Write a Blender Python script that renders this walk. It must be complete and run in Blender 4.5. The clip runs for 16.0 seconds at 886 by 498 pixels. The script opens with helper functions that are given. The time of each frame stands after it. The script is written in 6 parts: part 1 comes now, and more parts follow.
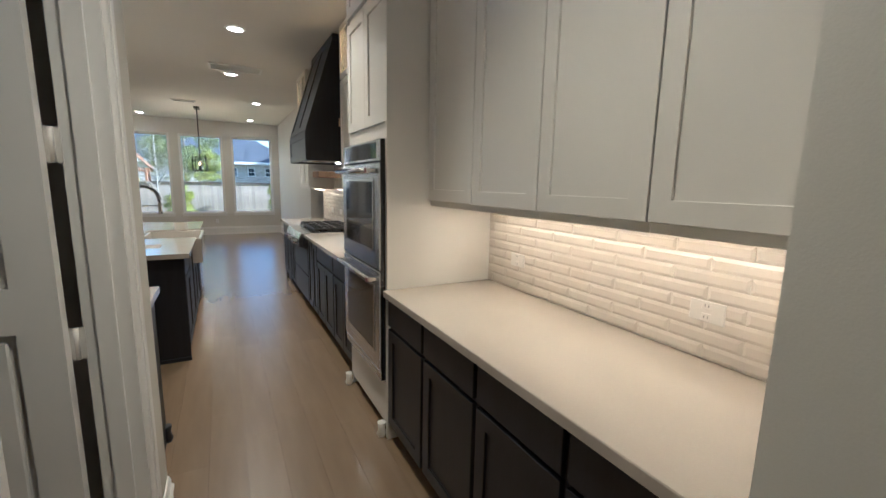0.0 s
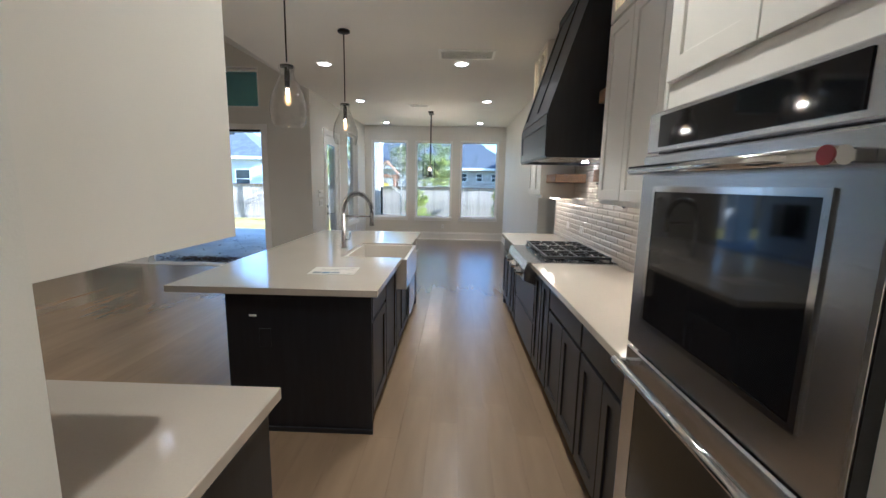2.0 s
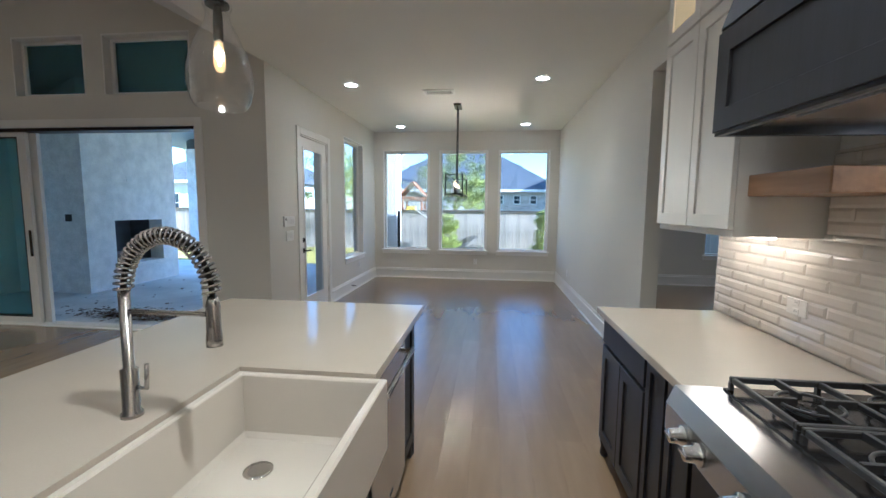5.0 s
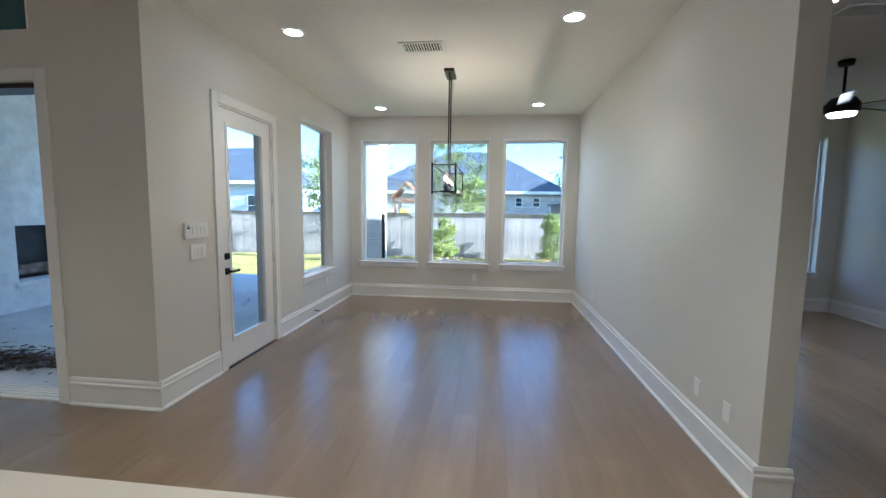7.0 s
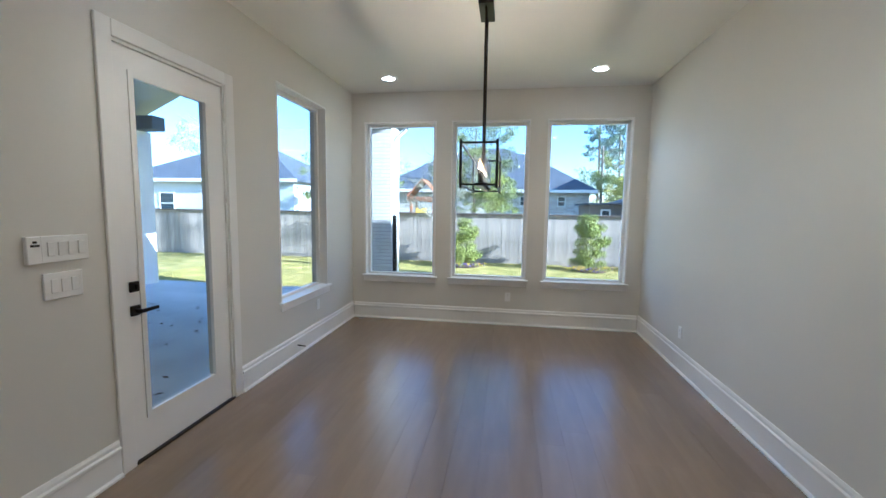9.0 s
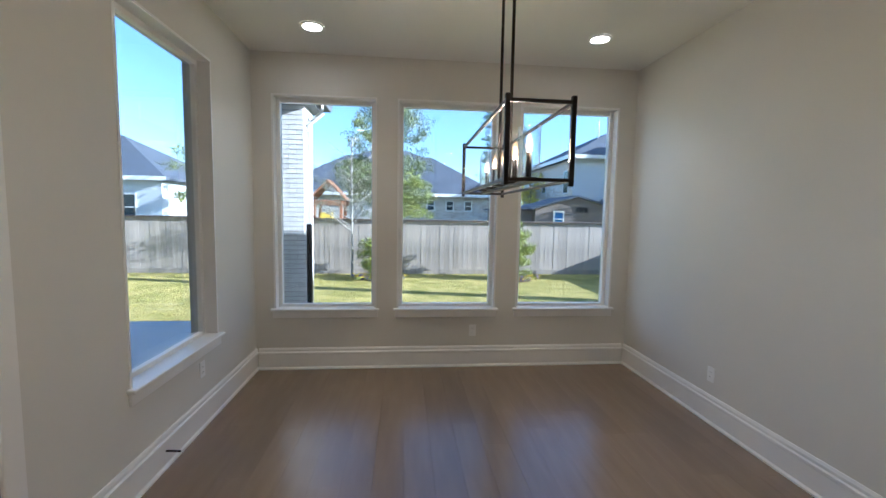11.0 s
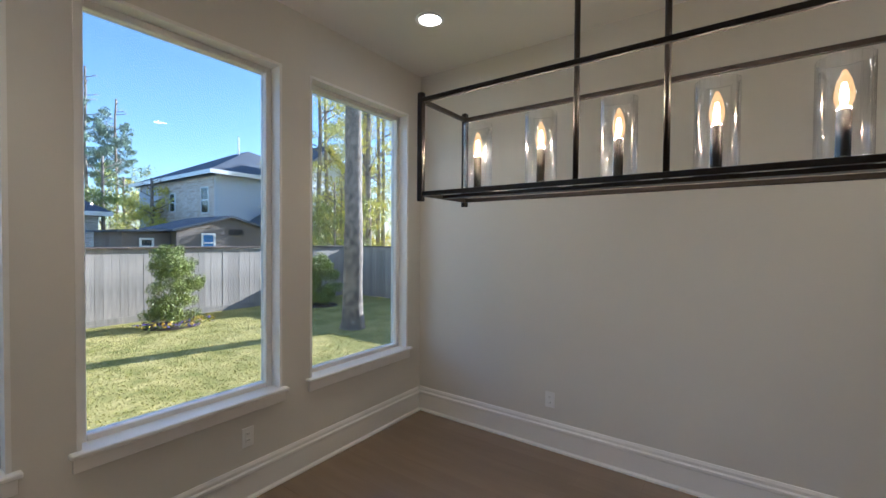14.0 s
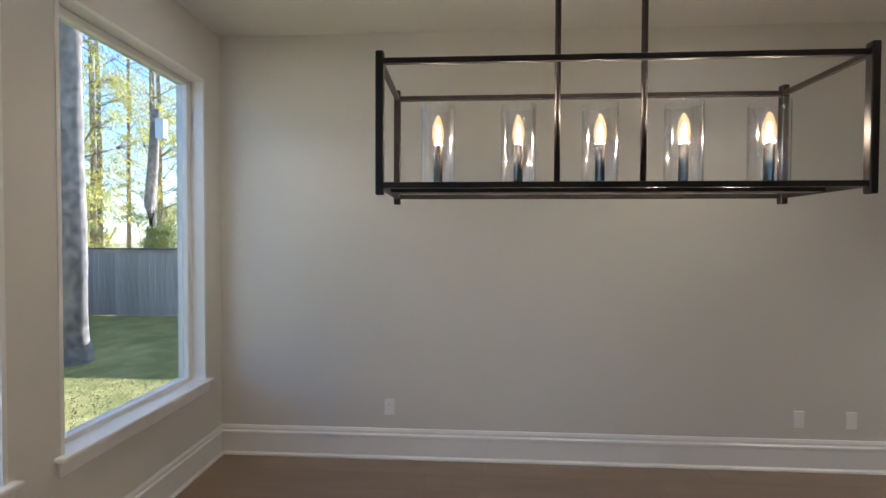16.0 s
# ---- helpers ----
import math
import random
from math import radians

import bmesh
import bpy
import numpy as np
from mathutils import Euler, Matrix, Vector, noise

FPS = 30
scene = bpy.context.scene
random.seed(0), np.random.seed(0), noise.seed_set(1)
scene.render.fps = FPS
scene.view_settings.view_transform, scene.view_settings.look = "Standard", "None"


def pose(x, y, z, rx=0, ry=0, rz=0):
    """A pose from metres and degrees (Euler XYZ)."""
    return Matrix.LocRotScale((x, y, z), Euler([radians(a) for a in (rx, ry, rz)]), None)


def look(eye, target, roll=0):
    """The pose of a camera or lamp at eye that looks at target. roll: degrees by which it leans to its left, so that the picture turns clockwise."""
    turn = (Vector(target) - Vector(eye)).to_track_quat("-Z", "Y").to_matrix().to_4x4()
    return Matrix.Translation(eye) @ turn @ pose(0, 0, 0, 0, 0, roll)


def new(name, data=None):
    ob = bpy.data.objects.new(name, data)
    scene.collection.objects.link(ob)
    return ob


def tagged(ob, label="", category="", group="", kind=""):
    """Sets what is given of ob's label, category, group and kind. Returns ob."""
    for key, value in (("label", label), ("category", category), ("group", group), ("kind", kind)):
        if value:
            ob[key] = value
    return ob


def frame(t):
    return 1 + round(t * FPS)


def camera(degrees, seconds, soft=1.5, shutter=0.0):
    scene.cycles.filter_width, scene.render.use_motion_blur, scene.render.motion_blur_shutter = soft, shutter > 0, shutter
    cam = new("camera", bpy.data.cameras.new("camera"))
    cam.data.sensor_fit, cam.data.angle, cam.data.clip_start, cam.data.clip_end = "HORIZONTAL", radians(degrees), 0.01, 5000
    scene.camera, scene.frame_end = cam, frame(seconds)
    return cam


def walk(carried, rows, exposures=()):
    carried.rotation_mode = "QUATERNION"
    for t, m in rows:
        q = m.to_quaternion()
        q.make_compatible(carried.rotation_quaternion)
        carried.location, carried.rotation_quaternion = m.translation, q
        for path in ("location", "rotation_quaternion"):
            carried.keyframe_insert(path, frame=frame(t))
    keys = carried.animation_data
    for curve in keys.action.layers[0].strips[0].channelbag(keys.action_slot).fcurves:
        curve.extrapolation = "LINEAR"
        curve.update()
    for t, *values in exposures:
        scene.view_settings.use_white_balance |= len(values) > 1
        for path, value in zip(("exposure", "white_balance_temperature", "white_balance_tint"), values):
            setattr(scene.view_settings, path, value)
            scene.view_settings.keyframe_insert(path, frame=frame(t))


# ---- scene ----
cam = camera(94.5, 16.0)
PATH = [
    (0, (0.086, 0.291, 1.509), (1.02, 2.031, 1.194), 1.1),
    (0.5, (0.183, 0.646, 1.514), (0.728, 2.544, 1.197), 0.9),
    (1, (0.219, 1.045, 1.498), (0.479, 3.003, 1.184), 0.9),
    (1.5, (0.244, 1.394, 1.505), (0.318, 3.368, 1.19), 0.9),
    (2, (0.251, 1.866, 1.522), (0.197, 3.84, 1.21), 1.1),
    (2.5, (0.232, 2.318, 1.527), (0.114, 4.292, 1.226), 0.8),
    (3, (0.238, 2.794, 1.525), (0.07, 4.767, 1.238), 0.5),
    (3.5, (0.221, 3.259, 1.526), (0.024, 5.232, 1.263), 0.5),
    (4, (0.231, 3.712, 1.543), (0.008, 5.685, 1.306), 0.5),
    (4.2, (0.241, 3.895, 1.534), (0.007, 5.868, 1.304), 0.4),
    (6.3, (0.146, 5.728, 1.497), (-0.06, 7.71, 1.319), 0.8),
    (6.5, (0.147, 5.871, 1.506), (-0.061, 7.852, 1.324), 0.8),
    (7, (0.172, 6.287, 1.506), (-0.053, 8.265, 1.316), 0.7),
    (7.5, (0.158, 6.693, 1.507), (-0.101, 8.667, 1.317), 0.7),
    (8, (0.079, 7.095, 1.52), (-0.227, 9.061, 1.321), 0.8),
    (8.2, (0.044, 7.223, 1.516), (-0.273, 9.188, 1.318), 0.8),
    (10.3, (-0.515, 8.684, 1.558), (-0.637, 10.669, 1.364), 1.0),
    (10.5, (-0.6, 8.812, 1.554), (-0.638, 10.802, 1.361), 1.0),
    (11, (-0.79, 9.085, 1.565), (-0.6, 11.068, 1.395), 1.0),
    (11.5, (-0.951, 9.413, 1.567), (-0.461, 11.346, 1.427), 1.0),
    (12, (-1.082, 9.717, 1.557), (-0.298, 11.554, 1.451), 1.0),
    (12.5, (-1.189, 10.017, 1.556), (-0.147, 11.722, 1.479), 0.8),
    (13, (-1.268, 10.314, 1.561), (-0.006, 11.864, 1.504), 0.6),
    (13.5, (-1.342, 10.571, 1.556), (0.105, 11.952, 1.511), 0.6),
    (14, (-1.388, 10.825, 1.554), (0.243, 11.983, 1.516), 0.4),
    (14.5, (-1.35, 11.041, 1.549), (0.427, 11.958, 1.517), 0.4),
    (15, (-1.332, 11.21, 1.556), (0.561, 11.857, 1.525), 0.3),
    (15.5, (-1.334, 11.349, 1.565), (0.633, 11.709, 1.533), 0.2),
    (16, (-1.348, 11.396, 1.568), (0.649, 11.499, 1.531), 0.2),
]
EXPOSURE = [(0.0, 2.45, 4600, 9), (0.5, 2.35, 4400, 9), (1.0, 2.35, 4400, 10), (1.5, 2.45, 4400, 10), (2.0, 2.62, 4450, 10), (2.5, 2.88, 4480, 10), (3.0, 2.72, 4480, 10), (3.5, 2.66, 4480, 10), (4.0, 2.58, 4380, 9),
            (6.5, 2.55, 4300, 8), (7.0, 2.72, 4310, 8), (8.0, 2.68, 4310, 8), (10.5, 2.18, 4580, 10), (12.0, 2.02, 4720, 12), (14.5, 1.9, 4790, 13), (16.0, 2.17, 4780, 13)]
walk(cam, [(t, look(eye, target, roll)) for t, eye, target, roll in PATH], EXPOSURE)

# ---- world, sun and sky ----
SUN_DIR = Vector((0.90, -0.223, 0.345)).normalized()
world = bpy.data.worlds.new("world")
scene.world = world
world.use_nodes = True
_n = world.node_tree.nodes
sky = _n.new("ShaderNodeTexSky")
sky.sky_type = "NISHITA"
sky.sun_disc = False
sky.sun_elevation = math.asin(SUN_DIR.z)
sky.sun_rotation = math.atan2(SUN_DIR.x, SUN_DIR.y)
sky.air_density, sky.dust_density, sky.ozone_density = 1.0, 0.6, 1.4
world.node_tree.links.new(sky.outputs[0], _n["Background"].inputs[0])
_n["Background"].inputs[1].default_value = 0.105
sun = new("sun", bpy.data.lights.new("sun", "SUN"))
sun.data.energy, sun.data.angle, sun.data.color = 5.0, radians(0.5), (1.0, 0.90, 0.74)
sun.matrix_world = look((30, -8, 40), Vector((30, -8, 40)) - SUN_DIR)
WARM = (1.0, 0.76, 0.45)
CAN_W, STRIP_W, PENDANT_W, BULB_W = 14.5, 0.047, 0.65, 2.3
CEIL = 3.05


def lamp(kind, name, at, watts, colour=WARM, size=0.1, size_y=None, aim=None):
    d = bpy.data.lights.new(name, kind)
    d.energy, d.color = watts, colour
    if kind == "AREA":
        d.size = size
        if size_y:
            d.shape, d.size_y = "RECTANGLE", size_y
        else:
            d.shape = "DISK"
    else:
        d.shadow_soft_size = size
    if kind == "SPOT":
        d.spot_size, d.spot_blend = radians(108), 0.9
    ob = new(name, d)
    ob.location = at
    return ob


# ---- materials ----
def material(name, colour, rough=0.5, metal=0.0, grain=0.0, scale=40.0, wear=0.0, wear_scale=3.0, bump=0.0, bump_scale=200.0,
             coat=0.0, stretch=(1, 1, 1), per_piece=0.0, spec=0.5):
    m = bpy.data.materials.new(name)
    m.use_nodes = True
    nt = m.node_tree
    b = nt.nodes["Principled BSDF"]
    b.inputs["Roughness"].default_value = rough
    b.inputs["Metallic"].default_value = metal
    b.inputs["Coat Weight"].default_value = coat
    b.inputs["Coat Roughness"].default_value = 0.27
    b.inputs["Specular IOR Level"].default_value = spec
    co = nt.nodes.new("ShaderNodeTexCoord")
    mp = nt.nodes.new("ShaderNodeMapping")
    mp.inputs["Scale"].default_value = stretch
    nt.links.new(co.outputs["Object"], mp.inputs[0])
    val = nt.nodes.new("ShaderNodeHueSaturation")
    val.inputs["Color"].default_value = (*colour, 1)
    terms = []
    for amount, sc, detail in ((grain, scale, 4.0), (wear, wear_scale, 3.0)):
        if amount:
            t = nt.nodes.new("ShaderNodeTexNoise")
            t.inputs["Scale"].default_value, t.inputs["Detail"].default_value = sc, detail
            nt.links.new(mp.outputs[0], t.inputs["Vector"])
            r = nt.nodes.new("ShaderNodeMapRange")
            r.inputs["From Min"].default_value, r.inputs["From Max"].default_value = 0.3, 0.7
            r.inputs["To Min"].default_value, r.inputs["To Max"].default_value = 1 - amount, 1 + amount
            nt.links.new(t.outputs["Fac"], r.inputs["Value"])
            terms.append(r.outputs[0])
    if per_piece:
        o = nt.nodes.new("ShaderNodeObjectInfo")
        g = nt.nodes.new("ShaderNodeNewGeometry")
        a = nt.nodes.new("ShaderNodeMath")
        a.operation = "ADD"
        nt.links.new(o.outputs["Random"], a.inputs[0])
        nt.links.new(g.outputs["Random Per Island"], a.inputs[1])
        f = nt.nodes.new("ShaderNodeMath")
        f.operation = "FRACT"
        nt.links.new(a.outputs[0], f.inputs[0])
        r = nt.nodes.new("ShaderNodeMapRange")
        r.inputs["To Min"].default_value, r.inputs["To Max"].default_value = 1 - per_piece, 1 + per_piece
        nt.links.new(f.outputs[0], r.inputs["Value"])
        terms.append(r.outputs[0])
    if terms:
        out = terms[0]
        for t in terms[1:]:
            k = nt.nodes.new("ShaderNodeMath")
            k.operation = "MULTIPLY"
            nt.links.new(out, k.inputs[0])
            nt.links.new(t, k.inputs[1])
            out = k.outputs[0]
        nt.links.new(out, val.inputs["Value"])
    nt.links.new(val.outputs[0], b.inputs["Base Color"])
    if bump:
        t = nt.nodes.new("ShaderNodeTexNoise")
        t.inputs["Scale"].default_value, t.inputs["Detail"].default_value = bump_scale, 3.0
        nt.links.new(mp.outputs[0], t.inputs["Vector"])
        bp = nt.nodes.new("ShaderNodeBump")
        bp.inputs["Strength"].default_value, bp.inputs["Distance"].default_value = bump, 0.004
        nt.links.new(t.outputs["Fac"], bp.inputs["Height"])
        nt.links.new(bp.outputs[0], b.inputs["Normal"])
    return m


def glass(name, tint=(1, 1, 1), rough=0.0, base=0.035, power=5.0):
    """A pane: clear, glossier at a grazing look."""
    m = bpy.data.materials.new(name)
    m.use_nodes = True
    nt = m.node_tree
    nt.nodes.remove(nt.nodes["Principled BSDF"])
    out = nt.nodes["Material Output"]
    tr, gl = nt.nodes.new("ShaderNodeBsdfTransparent"), nt.nodes.new("ShaderNodeBsdfGlossy")
    tr.inputs[0].default_value = (*tint, 1)
    gl.inputs["Roughness"].default_value = rough
    fr, mx = nt.nodes.new("ShaderNodeLayerWeight"), nt.nodes.new("ShaderNodeMixShader")
    fr.inputs[0].default_value = 0.5
    po, ad = nt.nodes.new("ShaderNodeMath"), nt.nodes.new("ShaderNodeMath")
    po.operation, po.inputs[1].default_value = "POWER", power
    ad.operation, ad.inputs[1].default_value, ad.inputs[2].default_value = "MULTIPLY_ADD", 0.9, base
    nt.links.new(fr.outputs["Facing"], po.inputs[0])
    nt.links.new(po.outputs[0], ad.inputs[0])
    nt.links.new(ad.outputs[0], mx.inputs[0])
    nt.links.new(tr.outputs[0], mx.inputs[1])
    nt.links.new(gl.outputs[0], mx.inputs[2])
    nt.links.new(mx.outputs[0], out.inputs[0])
    return m


def glow(name, colour, strength):
    m = bpy.data.materials.new(name)
    m.use_nodes = True
    b = m.node_tree.nodes["Principled BSDF"]
    b.inputs["Base Color"].default_value = (*colour, 1)
    b.inputs["Emission Color"].default_value = (*colour, 1)
    b.inputs["Emission Strength"].default_value = strength
    return m


def plank_material(name, base, rough, coat=0.0):
    """Long-grained boards, each with a tone of its own."""
    m = material(name, base, rough, per_piece=0.045, coat=coat, grain=0.06, scale=16.0, wear=0.14, wear_scale=3.0, stretch=(1, 0.12, 1),
                 bump=0.012, bump_scale=70.0, spec=0.8)
    return m


PAINT = material("wall_paint", (0.69, 0.67, 0.61), 0.55, grain=0.012, scale=300, wear=0.02, wear_scale=1.2, bump=0.10, bump_scale=260)
CEILPAINT = material("ceiling_paint", (0.80, 0.785, 0.745), 0.75, grain=0.015, scale=260, wear=0.02, wear_scale=1.0, bump=0.14, bump_scale=220)
TRIM = material("trim_paint", (0.84, 0.83, 0.80), 0.28, wear=0.015, wear_scale=4, bump=0.03, bump_scale=120)
CABWHITE = material("white_cabinet_paint", (0.71, 0.68, 0.62), 0.32, wear=0.015, wear_scale=4, bump=0.03, bump_scale=140)
CABDARK = material("dark_cabinet_stain", (0.012, 0.0125, 0.016), 0.42, grain=0.25, scale=30, wear=0.12, wear_scale=4, stretch=(1, 1, 0.1), bump=0.05, bump_scale=120)
CABBACK = material("cabinet_shadow_gap", (0.010, 0.010, 0.012), 0.6)
QUARTZ = material("white_quartz", (0.46, 0.412, 0.348), 0.10, grain=0.015, scale=160, wear=0.03, wear_scale=2.2, spec=0.5)
FIRECLAY = material("white_fireclay", (0.58, 0.54, 0.48), 0.08, wear=0.01, wear_scale=5)
TILE = material("glazed_tile", (0.67, 0.61, 0.525), 0.13, per_piece=0.03, wear=0.03, wear_scale=14, bump=0.06, bump_scale=22)
GROUT = material("tile_grout", (0.64, 0.585, 0.505), 0.9, grain=0.06, scale=300)
OAK = plank_material("oak_plank", (0.24, 0.168, 0.10), 0.27, 0.45)
OAKGAP = material("plank_gap", (0.19, 0.137, 0.086), 0.8)
FIREBOX = material("grey_firebox_steel", (0.10, 0.105, 0.11), 0.6, wear=0.2, wear_scale=4)
SHELFWOOD = material("shelf_oak", (0.34, 0.20, 0.10), 0.5, grain=0.2, scale=24, stretch=(1, 0.1, 1), wear=0.1, wear_scale=4)
STEEL = material("brushed_steel", (0.56, 0.56, 0.57), 0.24, metal=1.0, grain=0.06, scale=120, stretch=(1, 0.03, 1), bump=0.03, bump_scale=200)
CHROME = material("polished_steel", (0.62, 0.61, 0.60), 0.12, metal=1.0, wear=0.04, wear_scale=12)
NICKEL = material("brushed_nickel", (0.40, 0.38, 0.36), 0.26, metal=1.0, wear=0.04, wear_scale=20)
BLACKGLASS = material("black_oven_glass", (0.008, 0.008, 0.009), 0.05, wear=0.2, wear_scale=3)
IRON = material("cast_iron", (0.020, 0.020, 0.021), 0.45, grain=0.2, scale=120, bump=0.2, bump_scale=300)
ENAMEL = material("black_enamel", (0.012, 0.012, 0.013), 0.15, wear=0.2, wear_scale=8)
BLACKMETAL = material("black_bronze_metal", (0.022, 0.019, 0.017), 0.36, metal=0.6, wear=0.2, wear_scale=14)
RED = material("red_badge", (0.14, 0.012, 0.012), 0.3)
PLASTIC = material("white_plastic", (0.86, 0.855, 0.83), 0.35, wear=0.01, wear_scale=9)
ALMOND = material("almond_plastic", (0.70, 0.67, 0.61), 0.35, wear=0.01, wear_scale=9)
DARKHOLE = material("dark_slot", (0.02, 0.02, 0.02), 0.8)
PAPER = material("white_paper", (0.54, 0.51, 0.46), 0.7, wear=0.02, wear_scale=9)
INK = material("printed_grey", (0.16, 0.18, 0.20), 0.7)
INKBLUE = material("printed_blue", (0.08, 0.14, 0.22), 0.7)
CLEAR = glass("clear_pane", (0.84, 0.85, 0.845))
TEAL = glass("tinted_slider_pane", (0.27, 0.34, 0.325))
SLIDERPANE = glass("slider_leaf_pane", (0.70, 0.82, 0.795))
LAMPGLASS = glass("lamp_glass", (0.985, 0.99, 1.0), 0.0, 0.075, 1.9)
CANGLOW = glow("downlight_lens", (1.0, 0.82, 0.60), 8.0)
BULB = glow("warm_filament", (1.0, 0.66, 0.26), 5.0)
BULBSHELL = glow("warm_bulb_glass", (1.0, 0.46, 0.12), 0.16)
_t = BULBSHELL.node_tree
_add, _tr = _t.nodes.new("ShaderNodeAddShader"), _t.nodes.new("ShaderNodeBsdfTransparent")
_em = _t.nodes.new("ShaderNodeEmission")
_em.inputs[0].default_value, _em.inputs[1].default_value = (1.0, 0.46, 0.12, 1), 0.16
_t.links.new(_em.outputs[0], _add.inputs[0])
_t.links.new(_tr.outputs[0], _add.inputs[1])
_t.links.new(_add.outputs[0], _t.nodes["Material Output"].inputs[0])
STRIPGLOW = glow("under_cabinet_led", (1.0, 0.72, 0.42), 4.0)
HINGE = material("satin_hinge", (0.74, 0.72, 0.68), 0.35, metal=0.1, wear=0.05, wear_scale=20)
CONCRETE = material("patio_concrete", (0.66, 0.65, 0.64), 0.8, grain=0.10, scale=60, wear=0.14, wear_scale=1.6, bump=0.2, bump_scale=90)
BRICKWHITE = material("white_washed_brick", (0.85, 0.835, 0.805), 0.85, grain=0.08, scale=50, wear=0.10, wear_scale=6, bump=0.35, bump_scale=60, per_piece=0.07)
MORTAR = material("pale_mortar", (0.50, 0.485, 0.46), 0.95, grain=0.08, scale=120)
SOFFIT = material("patio_soffit_paint", (0.50, 0.53, 0.53), 0.6, wear=0.06, wear_scale=2)
FASCIA = material("dark_eave_metal", (0.13, 0.14, 0.155), 0.6, wear=0.1, wear_scale=3)
SHINGLE = material("grey_shingle", (0.09, 0.102, 0.125), 0.9, grain=0.25, scale=9, wear=0.18, wear_scale=1.5, bump=0.5, bump_scale=14)
def far_brick(name, light, dark, mortar, turn):
    """Coursed brick on a far wall; turn lays the courses along y instead of x."""
    m = bpy.data.materials.new(name)
    m.use_nodes = True
    nt = m.node_tree
    b = nt.nodes["Principled BSDF"]
    b.inputs["Roughness"].default_value = 0.9
    co, mp = nt.nodes.new("ShaderNodeTexCoord"), nt.nodes.new("ShaderNodeMapping")
    mp.inputs["Rotation"].default_value = (radians(90), 0, radians(90) if turn else 0)
    mp.vector_type = "TEXTURE"
    br = nt.nodes.new("ShaderNodeTexBrick")
    br.inputs["Color1"].default_value, br.inputs["Color2"].default_value, br.inputs["Mortar"].default_value = (*light, 1), (*dark, 1), (*mortar, 1)
    br.inputs["Scale"].default_value, br.inputs["Mortar Size"].default_value = 1.0, 0.012
    br.inputs["Brick Width"].default_value, br.inputs["Row Height"].default_value = 0.32, 0.105
    br.inputs["Bias"].default_value = -0.1
    no, mx = nt.nodes.new("ShaderNodeTexNoise"), nt.nodes.new("ShaderNodeMix")
    no.inputs["Scale"].default_value, no.inputs["Detail"].default_value = 2.2, 6
    mx.data_type, mx.blend_type = "RGBA", "OVERLAY"
    mx.inputs[0].default_value = 0.5
    nt.links.new(co.outputs["Object"], mp.inputs[0])
    nt.links.new(mp.outputs[0], br.inputs["Vector"])
    nt.links.new(co.outputs["Object"], no.inputs["Vector"])
    nt.links.new(br.outputs["Color"], mx.inputs[6])
    nt.links.new(no.outputs["Fac"], mx.inputs[7])
    nt.links.new(mx.outputs[2], b.inputs["Base Color"])
    return m


GREYBRICK = far_brick("grey_brick_wall", (0.66, 0.61, 0.56), (0.36, 0.32, 0.29), (0.66, 0.63, 0.59), False)
TANBRICK = far_brick("tan_brick_wall", (0.82, 0.70, 0.57), (0.48, 0.38, 0.30), (0.76, 0.70, 0.62), False)
TANBRICKSIDE = far_brick("tan_brick_side", (0.82, 0.70, 0.57), (0.48, 0.38, 0.30), (0.76, 0.70, 0.62), True)
SIDING = material("pale_siding", (0.62, 0.65, 0.69), 0.8, grain=0.04, scale=40, wear=0.06, wear_scale=0.8)
SHEDWALL = material("taupe_siding", (0.22, 0.18, 0.15), 0.8, grain=0.08, scale=30, wear=0.12, wear_scale=1.0)
FENCEWOOD = material("weathered_cedar", (0.39, 0.335, 0.275), 0.9, grain=0.22, scale=18, wear=0.18, wear_scale=2.0, stretch=(1, 1, 0.12), per_piece=0.14, bump=0.3, bump_scale=60)
FENCECAP = material("fence_cap_wood", (0.13, 0.10, 0.085), 0.9, grain=0.2, scale=14, wear=0.15, wear_scale=2.0)
DARKPANE = material("far_window_pane", (0.03, 0.045, 0.06), 0.06, wear=0.2, wear_scale=2)
BLUEFILM = material("blue_film_pane", (0.05, 0.20, 0.48), 0.3, wear=0.2, wear_scale=4)
BARK = material("grey_bark", (0.26, 0.21, 0.165), 0.95, grain=0.4, scale=12, wear=0.35, wear_scale=3, stretch=(1, 1, 0.7), bump=0.9, bump_scale=22)
PALEBARK = material("pale_bark", (0.36, 0.335, 0.29), 0.9, grain=0.25, scale=22, wear=0.2, wear_scale=4)
MULCH = material("dark_mulch", (0.07, 0.045, 0.03), 0.95, grain=0.4, scale=40, wear=0.3, wear_scale=8, bump=0.8, bump_scale=70)
LEAFGREEN = material("shrub_leaf", (0.27, 0.30, 0.055), 0.5, per_piece=0.55)
LEAFMID = material("mixed_leaf", (0.20, 0.23, 0.07), 0.6, per_piece=0.6)
LEAFYELLOW = material("autumn_leaf", (0.70, 0.62, 0.11), 0.6, per_piece=0.40)
LEAFDARK = material("pine_needles", (0.22, 0.29, 0.22), 0.7, per_piece=0.4)
LEAFDRY = material("dry_leaf", (0.075, 0.045, 0.028), 0.9, per_piece=0.5)
LEAFGREY = material("sparse_pale_leaf", (0.20, 0.20, 0.13), 0.8, per_piece=0.4)
REDWOOD = material("stained_redwood", (0.36, 0.15, 0.07), 0.7, grain=0.2, scale=14, wear=0.15, wear_scale=2.0)
YELLOW = material("yellow_plastic", (0.75, 0.52, 0.04), 0.4, wear=0.05, wear_scale=3)
